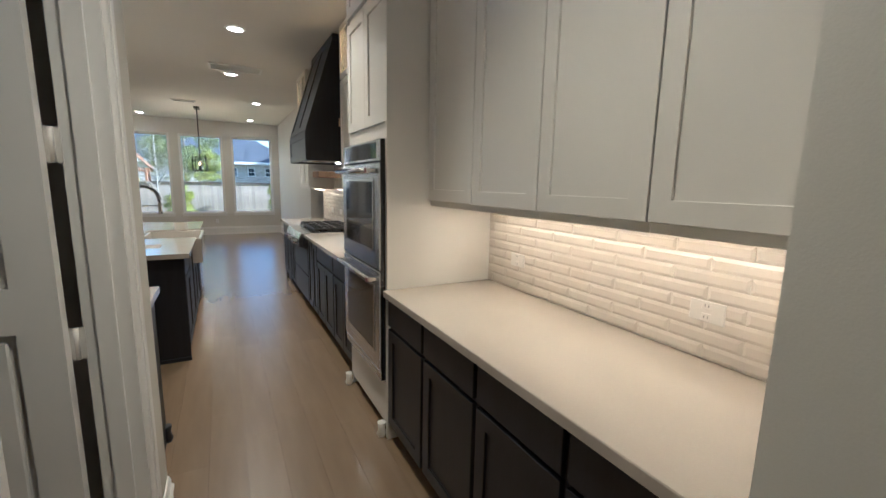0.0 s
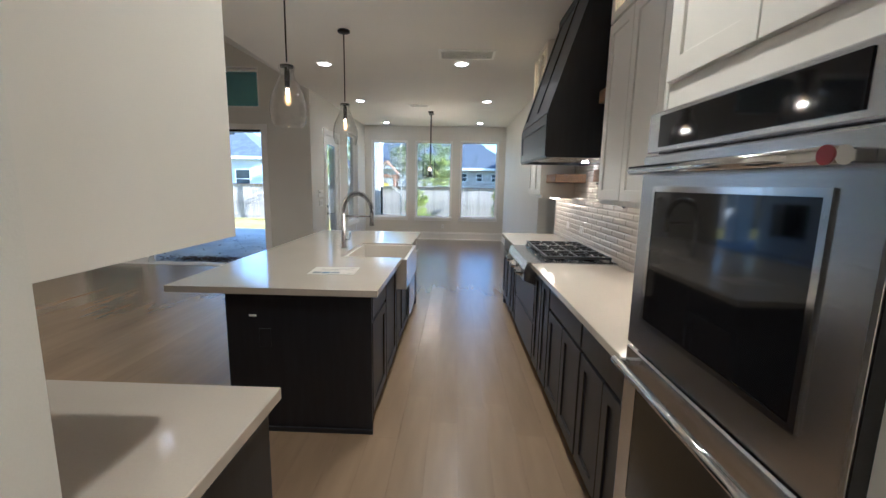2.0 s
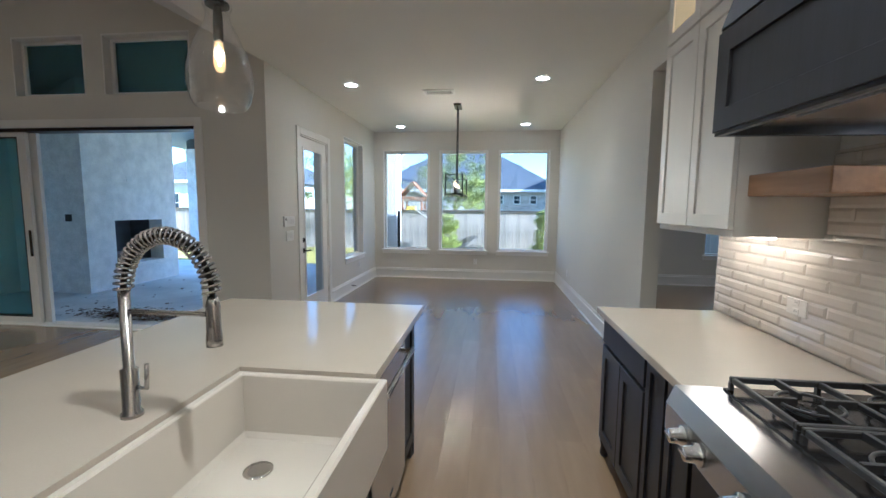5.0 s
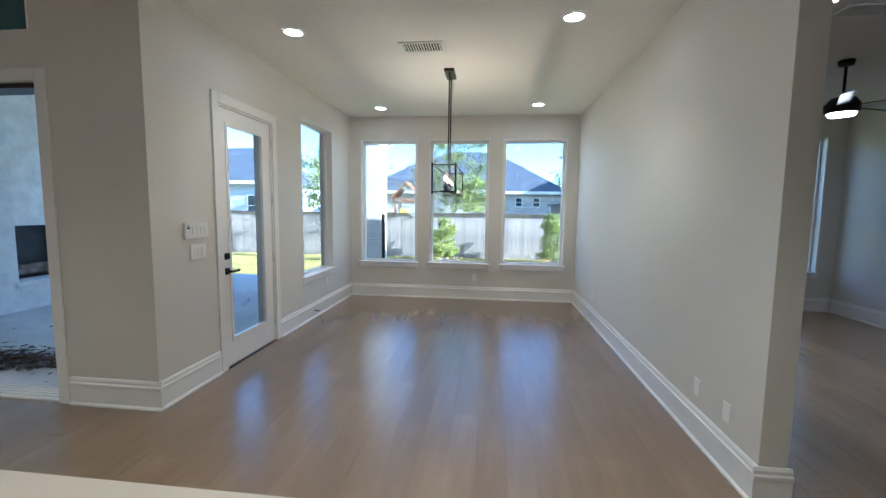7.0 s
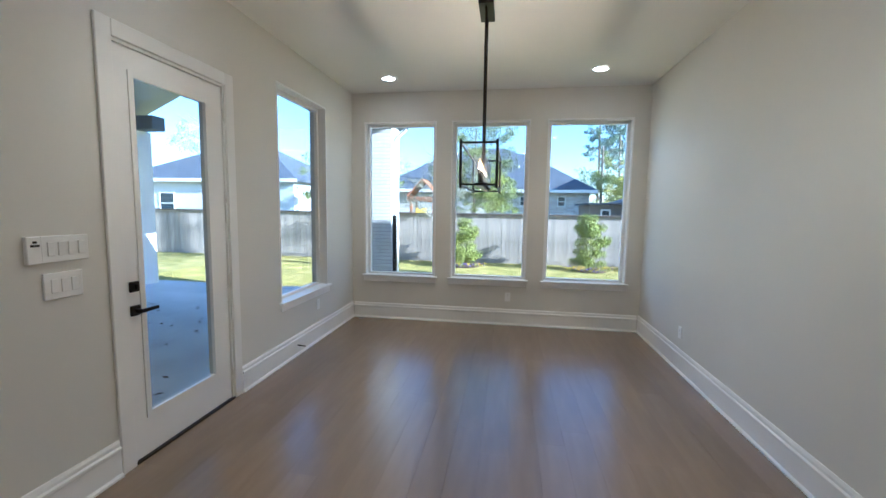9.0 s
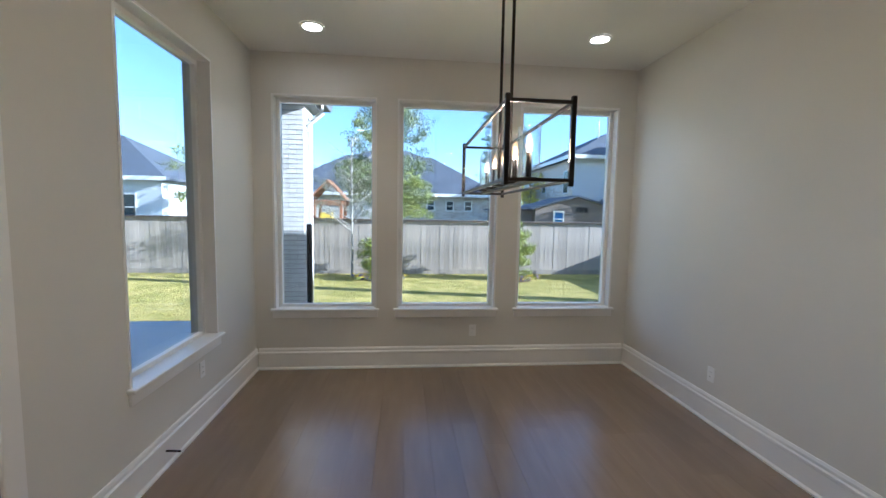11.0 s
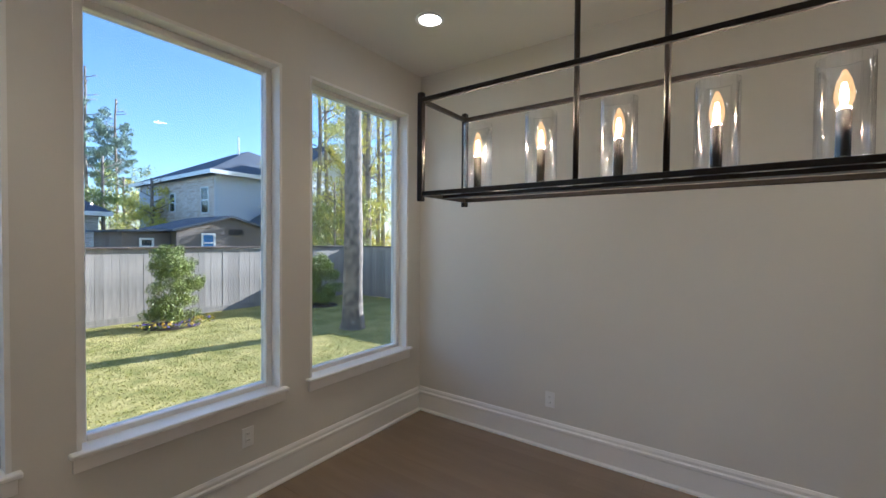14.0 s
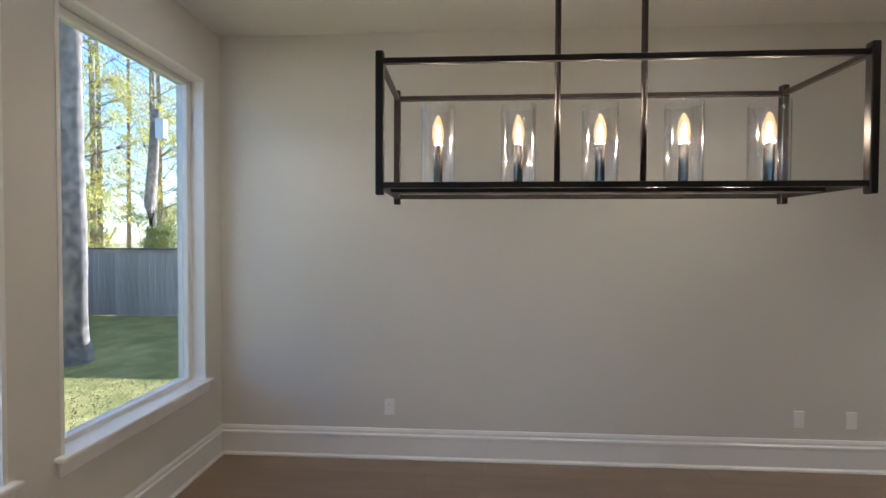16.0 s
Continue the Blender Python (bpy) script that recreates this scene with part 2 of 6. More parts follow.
FLOWER_Y = material("yellow_petal", (0.75, 0.52, 0.05), 0.6)
FLOWER_V = material("violet_petal", (0.18, 0.12, 0.40), 0.6)


def lawn_material():
    m = bpy.data.materials.new("lawn_turf")
    m.use_nodes = True
    nt = m.node_tree
    b = nt.nodes["Principled BSDF"]
    b.inputs["Roughness"].default_value = 0.95
    co = nt.nodes.new("ShaderNodeTexCoord")
    ra = nt.nodes.new("ShaderNodeValToRGB")
    ra.color_ramp.elements[0].position, ra.color_ramp.elements[0].color = 0.42, (0.23, 0.21, 0.03, 1)
    ra.color_ramp.elements[1].position, ra.color_ramp.elements[1].color = 0.60, (0.56, 0.45, 0.14, 1)
    big, fine = nt.nodes.new("ShaderNodeTexNoise"), nt.nodes.new("ShaderNodeTexNoise")
    big.inputs["Scale"].default_value, big.inputs["Detail"].default_value = 2.4, 8
    fine.inputs["Scale"].default_value, fine.inputs["Detail"].default_value = 34, 5
    mix = nt.nodes.new("ShaderNodeMath")
    mix.operation = "MULTIPLY_ADD"
    mix.inputs[1].default_value = 0.55
    nt.links.new(co.outputs["Object"], big.inputs["Vector"])
    nt.links.new(co.outputs["Object"], fine.inputs["Vector"])
    half = nt.nodes.new("ShaderNodeMath")
    half.operation = "MULTIPLY"
    half.inputs[1].default_value = 0.45
    nt.links.new(fine.outputs["Fac"], half.inputs[0])
    nt.links.new(big.outputs["Fac"], mix.inputs[0])
    nt.links.new(half.outputs[0], mix.inputs[2])
    nt.links.new(mix.outputs[0], ra.inputs[0])
    nt.links.new(ra.outputs[0], b.inputs["Base Color"])
    bp = nt.nodes.new("ShaderNodeBump")
    bp.inputs["Strength"].default_value, bp.inputs["Distance"].default_value = 0.5, 0.02
    nt.links.new(fine.outputs["Fac"], bp.inputs["Height"])
    nt.links.new(bp.outputs[0], b.inputs["Normal"])
    return m


LAWN = lawn_material()
BLADE_G = material("grass_blade", (0.36, 0.33, 0.05), 0.8, per_piece=0.4)
BLADE_Y = material("dry_grass_blade", (0.52, 0.42, 0.15), 0.85, per_piece=0.4)

# ---- mesh helpers ----
ORIGIN = {}


def box(bm, x0, x1, y0, y1, z0, z1, bevel=0.0):
    v = [bm.verts.new((x, y, z)) for z in (z0, z1) for y in (y0, y1) for x in (x0, x1)]
    fs = [bm.faces.new([v[i] for i in q]) for q in ((0, 2, 3, 1), (4, 5, 7, 6), (0, 1, 5, 4), (2, 6, 7, 3), (0, 4, 6, 2), (1, 3, 7, 5))]
    if bevel:
        es = list({e for f in fs for e in f.edges})
        bmesh.ops.bevel(bm, geom=es, offset=bevel, segments=1, affect="EDGES", profile=0.5)
    return bm


def prism(bm, pts, axis, a, b):
    """A flat outline pushed along an axis from a to b. pts are the two other coordinates in order x, y, z."""
    def place(p, w):
        c = list(p)
        c.insert("xyz".index(axis), w)
        return c
    lo = [bm.verts.new(place(p, a)) for p in pts]
    hi = [bm.verts.new(place(p, b)) for p in pts]
    n = len(pts)
    fs = [bm.faces.new(lo[::-1]), bm.faces.new(hi)]
    fs += [bm.faces.new((lo[i], lo[(i + 1) % n], hi[(i + 1) % n], hi[i])) for i in range(n)]
    bmesh.ops.recalc_face_normals(bm, faces=fs)
    return bm


def lathe(bm, rings, cx, cy, seg=24, cap=True):
    """rings: (radius, z) from one end to the other."""
    loops = []
    for r, z in rings:
        loops.append([bm.verts.new((cx + r * math.cos(2 * math.pi * i / seg), cy + r * math.sin(2 * math.pi * i / seg), z)) for i in range(seg)])
    fs = []
    for a, b in zip(loops, loops[1:]):
        for i in range(seg):
            fs.append(bm.faces.new((a[i], a[(i + 1) % seg], b[(i + 1) % seg], b[i])))
    if cap:
        fs.append(bm.faces.new(loops[0][::-1]))
        fs.append(bm.faces.new(loops[-1]))
    for f in fs:
        f.smooth = len(f.verts) == 4
    bmesh.ops.recalc_face_normals(bm, faces=fs)
    return bm


def tube(bm, path, radius, seg=10, taper=None):
    """A round bar along a list of points."""
    pts = [Vector(p) for p in path]
    loops = []
    for i, p in enumerate(pts):
        d = (pts[min(i + 1, len(pts) - 1)] - pts[max(i - 1, 0)]).normalized()
        q = d.to_track_quat("Z", "Y")
        r = radius if taper is None else radius + (taper - radius) * i / (len(pts) - 1)
        loops.append([bm.verts.new(p + q @ Vector((r * math.cos(2 * math.pi * k / seg), r * math.sin(2 * math.pi * k / seg), 0))) for k in range(seg)])
    for a, b in zip(loops, loops[1:]):
        for k in range(seg):
            f = bm.faces.new((a[k], a[(k + 1) % seg], b[(k + 1) % seg], b[k]))
            f.smooth = True
    bm.faces.new(loops[0][::-1])
    bm.faces.new(loops[-1])
    return bm


def B():
    return bmesh.new()


def mesh_of(name, bm, mat):
    me = bpy.data.meshes.new(name)
    bm.to_mesh(me)
    bm.free()
    me.materials.append(mat)
    return me


def structure(name, bm, mat, label="", category=""):
    ob = new(name, mesh_of(name, bm, mat))
    ORIGIN[ob.name] = Vector((0, 0, 0))
    return tagged(ob, label, category, kind="structure")


def thing(name, at, label, category, group="", kind=""):
    ob = new(name)
    ob.empty_display_size = 0.1
    ob.location = at
    ORIGIN[ob.name] = Vector(at)
    return tagged(ob, label, category, group, kind)


def solo(name, bm, mat, at, label, category, group="", kind=""):
    """A thing that is one mesh, drawn in world coordinates."""
    bmesh.ops.translate(bm, verts=bm.verts, vec=-Vector(at))
    ob = new(name, mesh_of(name, bm, mat))
    ob.location = at
    ORIGIN[ob.name] = Vector(at)
    return tagged(ob, label, category, group, kind)


def part(name, bm, mat, parent, label="", kind=""):
    o = ORIGIN[parent.name]
    bmesh.ops.translate(bm, verts=bm.verts, vec=-o)
    ob = new(name, mesh_of(name, bm, mat))
    ob.parent = parent
    ORIGIN[ob.name] = o
    return tagged(ob, label, kind=kind)


def piece(name, me, parent, at):
    """One of many alike pieces that share a mesh; at is in world coordinates."""
    ob = new(name, me)
    ob.parent = parent
    ob.location = Vector(at) - ORIGIN[parent.name]
    return ob


def wall_boxes(bm, axis, a0, a1, u0, u1, z0, z1, holes=()):
    """A wall slab with rectangular openings. axis: the axis of its thickness a0..a1; u: along it; holes: (u0, u1, z0, z1)."""
    us = sorted({u0, u1, *[h[0] for h in holes], *[h[1] for h in holes]})
    for p, q in zip(us, us[1:]):
        mid = (p + q) / 2
        cuts = sorted((h[2], h[3]) for h in holes if h[0] <= mid <= h[1])
        z = z0
        for lo, hi in cuts + [(z1, z1)]:
            if lo > z + 1e-4:
                if axis == "y":
                    box(bm, p, q, a0, a1, z, lo)
                else:
                    box(bm, a0, a1, p, q, z, lo)
            z = max(z, hi)
    return bm

# ---- shell: walls, floor, ceilings ----
DW, DE, DN = -2.23, 1.57, 13.18      # dining west, east and north walls
LW, LS = -7.80, -1.00                # living west wall, south end
NIB = 8.95                           # wall of the sliding door
WIN = ((-2.05, -1.06), (-0.86, 0.15), (0.36, 1.39))
WZ0, WZ1 = 0.60, 2.67
SIDE_WIN = (11.33, 12.37)
DOOR = (9.73, 10.62, 0.0, 2.42)
SLIDE = (-6.56, -3.06, 0.0, 2.38)
TRANSOMS = ((-6.48, -5.60), (-5.29, -4.37), (-4.14, -3.08))
TZ0, TZ1 = 2.74, 3.39
GUEST_WIN = (4.40, 5.20)
RIDGE_X, SLOPE = -5.02, 0.53

north = structure("wall_north", wall_boxes(B(), "y", DN, DN + 0.20, DW - 0.2, 5.65, 0, CEIL, [(a, b, WZ0, WZ1) for a, b in WIN] + [(*GUEST_WIN, WZ0, WZ1)]), PAINT,
                  "warm off-white painted wall with tall windows", "wall")
west = structure("wall_west", wall_boxes(B(), "x", DW - 0.20, DW, NIB + 0.2, DN, 0, CEIL, [DOOR, (*SIDE_WIN, WZ0, WZ1)]), PAINT,
                 "warm off-white painted wall with glazed door", "wall")
bm = B()
wall_boxes(bm, "y", NIB, NIB + 0.2, LW, DW, 0, 3.05, [SLIDE] + [(a, b, TZ0, 3.05) for a, b in TRANSOMS])
wall_boxes(bm, "y", NIB, NIB + 0.2, -7.16, -2.88, 3.05, TZ1, [(a, b, 3.05, TZ1) for a, b in TRANSOMS])
prism(bm, [(LW, 3.05), (-7.16, 3.05), (-7.16, TZ1)], "y", NIB, NIB + 0.2)
prism(bm, [(DW, 3.05), (-2.88, TZ1), (-2.88, 3.05)], "y", NIB, NIB + 0.2)
prism(bm, [(-7.16, TZ1), (-2.88, TZ1), (RIDGE_X, TZ1 + SLOPE * 2.14)], "y", NIB, NIB + 0.2)
prism(bm, [(LW, 3.05), (RIDGE_X, 3.05 + SLOPE * 2.78), (DW, 3.05), (DW, 3.2), (RIDGE_X, 3.2 + SLOPE * 2.78), (LW, 3.2)], "y", NIB + 0.002, NIB + 0.2)
gable = structure("wall_gable", bm, PAINT, "gabled off-white wall with sliding door and transom windows", "wall")
structure("wall_east", wall_boxes(B(), "x", DE, DE + 0.14, LS, DN, 0, CEIL, [(7.25, 8.45, 0.0, 2.68)]), PAINT, "off-white wall beside kitchen and dining area", "wall")
structure("wall_living_west", wall_boxes(B(), "x", LW - 0.14, LW, LS, NIB + 0.2, 0, 3.2), PAINT, "off-white living room wall", "wall")
bm = wall_boxes(B(), "y", LS - 0.14, LS, LW - 0.14, DE + 0.14, 0, CEIL)
prism(bm, [(LW, 3.05), (DW, 3.05), (RIDGE_X, 3.05 + SLOPE * 2.78)], "y", LS - 0.14, LS)
structure("wall_south", bm, PAINT, "off-white wall behind the entry hall", "wall")
structure("wall_aisle", wall_boxes(B(), "x", -0.315, -0.20, LS, 2.28, 0, CEIL, [(0.98, 1.905, 0, 2.42)]), PAINT, "off-white pantry wall with door opening", "wall")
structure("wall_pantry", wall_boxes(B(), "y", 2.14, 2.28, -2.34, -0.315, 0, CEIL), PAINT, "off-white wall behind the bar cabinets", "wall")
structure("wall_pantry_west", wall_boxes(B(), "x", -2.34, -2.20, LS, 2.14, 0, CEIL), PAINT, "off-white pantry side wall", "wall")
structure("wall_jamb", wall_boxes(B(), "y", 0.40, 0.55, 0.745, DE, 0, CEIL), PAINT, "off-white wall end beside butler counter", "wall")
structure("wall_guest_east", wall_boxes(B(), "x", 5.45, 5.65, 5.0, DN, 0, CEIL), PAINT, "off-white side room wall", "wall")
structure("wall_guest_south", wall_boxes(B(), "y", 5.0, 5.14, DE + 0.14, 5.45, 0, CEIL), PAINT, "off-white side room wall", "wall")
structure("ceiling", box(B(), DW - 0.02, DE + 0.14, LS, DN + 0.2, CEIL, CEIL + 0.15), CEILPAINT, "flat off-white ceiling over kitchen and dining area", "ceiling")
structure("ceiling_guest", box(B(), DE + 0.14, 5.65, 5.0, DN + 0.2, CEIL, CEIL + 0.15), CEILPAINT, "flat off-white side room ceiling", "ceiling")
bm = B()
top = CEIL + SLOPE * (DW - RIDGE_X)
prism(bm, [(DW - 0.02, CEIL), (RIDGE_X, top), (RIDGE_X, top + 0.15), (DW - 0.02, CEIL + 0.15)], "y", LS, NIB)
prism(bm, [(LW, CEIL), (LW, CEIL + 0.15), (RIDGE_X, top + 0.15), (RIDGE_X, top)], "y", LS, NIB)
structure("ceiling_vault", bm, CEILPAINT, "vaulted off-white living room ceiling", "ceiling")
floor = structure("floor", prism(B(), [(LW - 0.1, LS - 0.1), (DE + 0.1, LS - 0.1), (DE + 0.1, 5.05), (5.6, 5.05), (5.6, DN + 0.1), (DW - 0.1, DN + 0.1), (DW - 0.1, NIB + 0.18), (LW - 0.1, NIB + 0.18)], "z", -0.20, -0.006), OAKGAP, "brown oak plank floor with soft sheen", "floor")

PROFILE = ((0, 0), (0.028, 0), (0.028, 0.012), (0.016, 0.024), (0.016, 0.150), (0.022, 0.156), (0.022, 0.172), (0.013, 0.180), (0.013, 0.198), (0.006, 0.215), (0, 0.215))


def baseboard(name, axis, plane, side, u0, u1):
    """axis: the wall's normal; side: +1 when the room lies on the positive side of the plane."""
    pts = [(plane + side * d, z) for d, z in PROFILE]
    structure(name, prism(B(), pts, "x" if axis == "y" else "y", u0, u1), TRIM, "tall white moulded baseboard", "baseboard")


baseboard("baseboard_north", "y", DN, -1, DW + 0.028, DE - 0.028)
baseboard("baseboard_east", "x", DE, -1, 8.45, DN)
baseboard("baseboard_east_end", "y", 8.45, -1, DE - 0.028, DE + 0.16)
baseboard("baseboard_west_a", "x", DW, 1, NIB, 9.635)
baseboard("baseboard_west_b", "x", DW, 1, 10.715, DN)
baseboard("baseboard_gable_a", "y", NIB, -1, -2.96, DW + 0.028)
baseboard("baseboard_gable_b", "y", NIB, -1, LW + 0.028, -6.66)
baseboard("baseboard_living_west", "x", LW, 1, LS, NIB)
baseboard("baseboard_guest_north", "y", DN, -1, DE + 0.14, 5.42)
baseboard("baseboard_guest_east", "x", 5.45, -1, 5.2, DN)
baseboard("baseboard_guest_west", "x", DE + 0.14, 1, 8.46, DN - 0.03)
baseboard("baseboard_aisle", "x", -0.20, 1, 1.996, 2.28)
baseboard("baseboard_pantry", "y", 2.28, 1, -0.28, -0.20)
baseboard("baseboard_jamb", "y", 0.55, 1, 0.745, 0.90)


def window_unit(name, axis, plane, out, u0, u1, z0, z1, sill=True, sash=0.0, pane=CLEAR, label="tall white-framed fixed window with painted sill"):
    """A window in an opening; plane is the room face of the wall, out the sign towards the outdoors."""
    w = thing(name, (((u0 + u1) / 2, plane, z0) if axis == "y" else (plane, (u0 + u1) / 2, z0)), label, "window", kind="structure")

    def slab(bm, a, b, p, q, zz0, zz1, bev=0.0):
        lo, hi = sorted((plane + out * a, plane + out * b))
        return box(bm, p, q, lo, hi, zz0, zz1, bev) if axis == "y" else box(bm, lo, hi, p, q, zz0, zz1, bev)
    t = 0.018
    bm = B()                           # white jamb lining
    slab(bm, -0.004, 0.10, u0, u0 + t, z0, z1)
    slab(bm, -0.004, 0.10, u1 - t, u1, z0, z1)
    slab(bm, -0.004, 0.10, u0 + t, u1 - t, z1 - t, z1)
    part("jamb_lining", bm, TRIM, w)
    f = 0.038
    bm = B()
    slab(bm, 0.085, 0.15, u0 + t, u0 + t + f, z0, z1 - t, 0.004)
    slab(bm, 0.085, 0.15, u1 - t - f, u1 - t, z0, z1 - t, 0.004)
    slab(bm, 0.085, 0.15, u0 + t + f, u1 - t - f, z1 - t - f, z1 - t, 0.004)
    slab(bm, 0.085, 0.15, u0 + t + f, u1 - t - f, z0, z0 + f, 0.004)
    if sash:
        slab(bm, 0.075, 0.15, u0 + t + f, u1 - t - f, sash - 0.025, sash + 0.025, 0.004)
    part("window_frame", bm, TRIM, w)
    p = part("pane", slab(B(), 0.118, 0.124, u0 + t + f, u1 - t - f, z0 + f, z1 - t - f), pane, w)
    p.visible_shadow = False
    if sill:
        part("window_sill", slab(B(), -0.045, 0.085, u0 - 0.028, u1 + 0.028, z0 - 0.010, z0 + 0.012, 0.005), TRIM, w)
        part("apron", slab(B(), -0.018, 0.0, u0 - 0.015, u1 + 0.015, z0 - 0.080, z0 - 0.010, 0.003), TRIM, w)
    return w


for k, (a, b) in enumerate(WIN):
    window_unit("window_%d" % (k + 1), "y", DN, 1, a, b, WZ0, WZ1)
window_unit("window_4", "x", DW, -1, *SIDE_WIN, WZ0, WZ1)
window_unit("window_5", "y", DN, 1, *GUEST_WIN, WZ0, WZ1, sash=1.40, label="white double-hung window in the side room")
for k, (a, b) in enumerate(TRANSOMS):
    window_unit("window_%d" % (k + 6), "y", NIB, 1, a, b, TZ0, TZ1, sill=False, pane=TEAL, label="small square transom window above sliding door")


def casing(bm, axis, plane, side, u0, u1, z1, w=0.09, t=0.018):
    lo, hi = sorted((plane, plane + side * t))
    for p, q, a, b in ((u0 - w, u0, 0.0, z1 + w), (u1, u1 + w, 0.0, z1 + w), (u0, u1, z1, z1 + w)):
        if axis == "y":
            box(bm, p, q, lo, hi, a, b, 0.004)
        else:
            box(bm, lo, hi, p, q, a, b, 0.004)
    return bm


# glazed door to the patio
d = thing("door_1", (DW, DOOR[0], 0), "white full-glass patio door with black lever, closed", "door", kind="structure")
part("casing", casing(B(), "x", DW, 1, DOOR[0], DOOR[1], DOOR[3]), TRIM, d)
bm = B()
box(bm, DW - 0.2, DW, DOOR[0], DOOR[0] + 0.016, 0, DOOR[3])
box(bm, DW - 0.2, DW, DOOR[1] - 0.016, DOOR[1], 0, DOOR[3])
box(bm, DW - 0.2, DW, DOOR[0] + 0.016, DOOR[1] - 0.016, DOOR[3] - 0.016, DOOR[3])
part("jamb_lining", bm, TRIM, d)
ya, yb, zt = DOOR[0] + 0.02, DOOR[1] - 0.02, DOOR[3] - 0.02
ga, gb, gz0, gz1 = 9.865, 10.435, 0.27, 2.25
bm = wall_boxes(B(), "x", DW - 0.055, DW - 0.012, ya, yb, 0.012, zt, [(ga, gb, gz0, gz1)])
leaf = part("door_leaf", bm, TRIM, d)
bm = wall_boxes(B(), "x", DW - 0.014, DW - 0.004, ga - 0.03, gb + 0.03, gz0 - 0.03, gz1 + 0.03, [(ga + 0.004, gb - 0.004, gz0 + 0.004, gz1 - 0.004)])
part("glazing_bead", bm, TRIM, leaf)
p = part("pane", box(B(), DW - 0.036, DW - 0.030, ga, gb, gz0, gz1), CLEAR, leaf)
p.visible_shadow = False
part("threshold", box(B(), DW - 0.2, DW + 0.012, DOOR[0], DOOR[1], -0.004, 0.012), BLACKMETAL, d, "dark metal threshold")
for zc, nm in ((1.055, "deadbolt"), (0.915, "door_lever")):
    bm = box(B(), DW - 0.012, DW + 0.006, 9.765, 9.825, zc - 0.03, zc + 0.03, 0.004)
    if nm == "door_lever":
        box(bm, DW + 0.006, DW + 0.05, 9.785, 9.805, zc - 0.01, zc + 0.01)
        box(bm, DW + 0.036, DW + 0.052, 9.785, 9.905, zc - 0.011, zc + 0.011, 0.003)
    else:
        box(bm, DW + 0.006, DW + 0.024, 9.788, 9.802, zc - 0.016, zc + 0.016, 0.003)
    part(nm, bm, BLACKMETAL, leaf, "matt black hardware")
for zc in (0.25, 0.95, 1.60, 2.20):
    part("hinge", lathe(B(), [(0.007, zc - 0.05), (0.007, zc + 0.05)], DW + 0.006, DOOR[1] - 0.017, 10), HINGE, d)

# sliding door: a fixed tinted leaf and an open stretch
s = thing("door_2", ((SLIDE[0] + SLIDE[1]) / 2, NIB, 0), "wide white sliding patio door, standing partly open", "door", kind="structure")
part("casing", casing(B(), "y", NIB, -1, SLIDE[0], SLIDE[1], SLIDE[3]), TRIM, s)
bm = B()
box(bm, SLIDE[0], SLIDE[0] + 0.02, NIB, NIB + 0.2, 0, SLIDE[3])
box(bm, SLIDE[1] - 0.02, SLIDE[1], NIB, NIB + 0.2, 0, SLIDE[3])
part("jamb_lining", bm, TRIM, s)
part("head_track", box(B(), SLIDE[0] + 0.02, SLIDE[1] - 0.02, NIB + 0.02, NIB + 0.19, SLIDE[3] - 0.035, SLIDE[3]), BLACKMETAL, s, "black upper track")
bm = box(B(), SLIDE[0], SLIDE[1], NIB + 0.01, NIB + 0.2, -0.004, 0.012)
for k in range(4):
    box(bm, SLIDE[0], SLIDE[1], NIB + 0.05 + 0.04 * k, NIB + 0.06 + 0.04 * k, 0.012, 0.024)
part("sill_track", bm, TRIM, s)
for k, (xa, xb, yy) in enumerate(((SLIDE[0] + 0.02, -5.30, NIB + 0.06), (SLIDE[0] + 0.10, -5.22, NIB + 0.12))):
    lf = part("sliding_leaf", wall_boxes(B(), "y", yy, yy + 0.04, xa, xb, 0.025, SLIDE[3] - 0.036, [(xa + 0.06, xb - 0.11, 0.10, SLIDE[3] - 0.09)]), TRIM, s)
    p = part("pane", box(B(), xa + 0.06, xb - 0.11, yy + 0.016, yy + 0.022, 0.10, SLIDE[3] - 0.09), SLIDERPANE, lf)
    p.visible_shadow = False
    part("gasket", wall_boxes(B(), "y", yy - 0.002, yy + 0.014, xa + 0.06, xb - 0.11, 0.10, SLIDE[3] - 0.09, [(xa + 0.085, xb - 0.122, 0.112, SLIDE[3] - 0.102)]), BLACKMETAL, lf, "dark glazing gasket")
    if not k:
        part("pull_handle", box(B(), xb - 0.045, xb - 0.02, yy - 0.02, yy, 0.86, 1.18, 0.005), BLACKMETAL, lf, "black pull handle")

# pantry door: open at right angles into the pantry, on its far jamb
d = thing("door_3", (-0.31, 1.84, 0), "white panelled pantry door, standing open", "door", kind="structure")
bm = casing(B(), "x", -0.20, 1, 0.98, 1.905, 2.42)
for yc in (0.905, 1.95):
    box(bm, -0.182, -0.176, yc - 0.02, yc + 0.02, 0.0, 2.45, 0.002)
part("casing", bm, TRIM, d)
bm = B()
box(bm, -0.320, -0.195, 1.888, 1.906, 0, 2.42)
box(bm, -0.320, -0.195, 0.979, 0.997, 0, 2.42)
box(bm, -0.320, -0.195, 0.997, 1.888, 2.402, 2.42)
box(bm, -0.285, -0.235, 1.874, 1.888, 0, 2.40)
part("jamb_lining", bm, TRIM, d)
bm = box(B(), -1.177, -0.346, 1.822, 1.853, 0.012, 2.395)
for a, b in ((0.20, 1.05), (1.22, 2.25)):
    box(bm, -1.057, -0.466, 1.812, 1.822, a, b, 0.006)
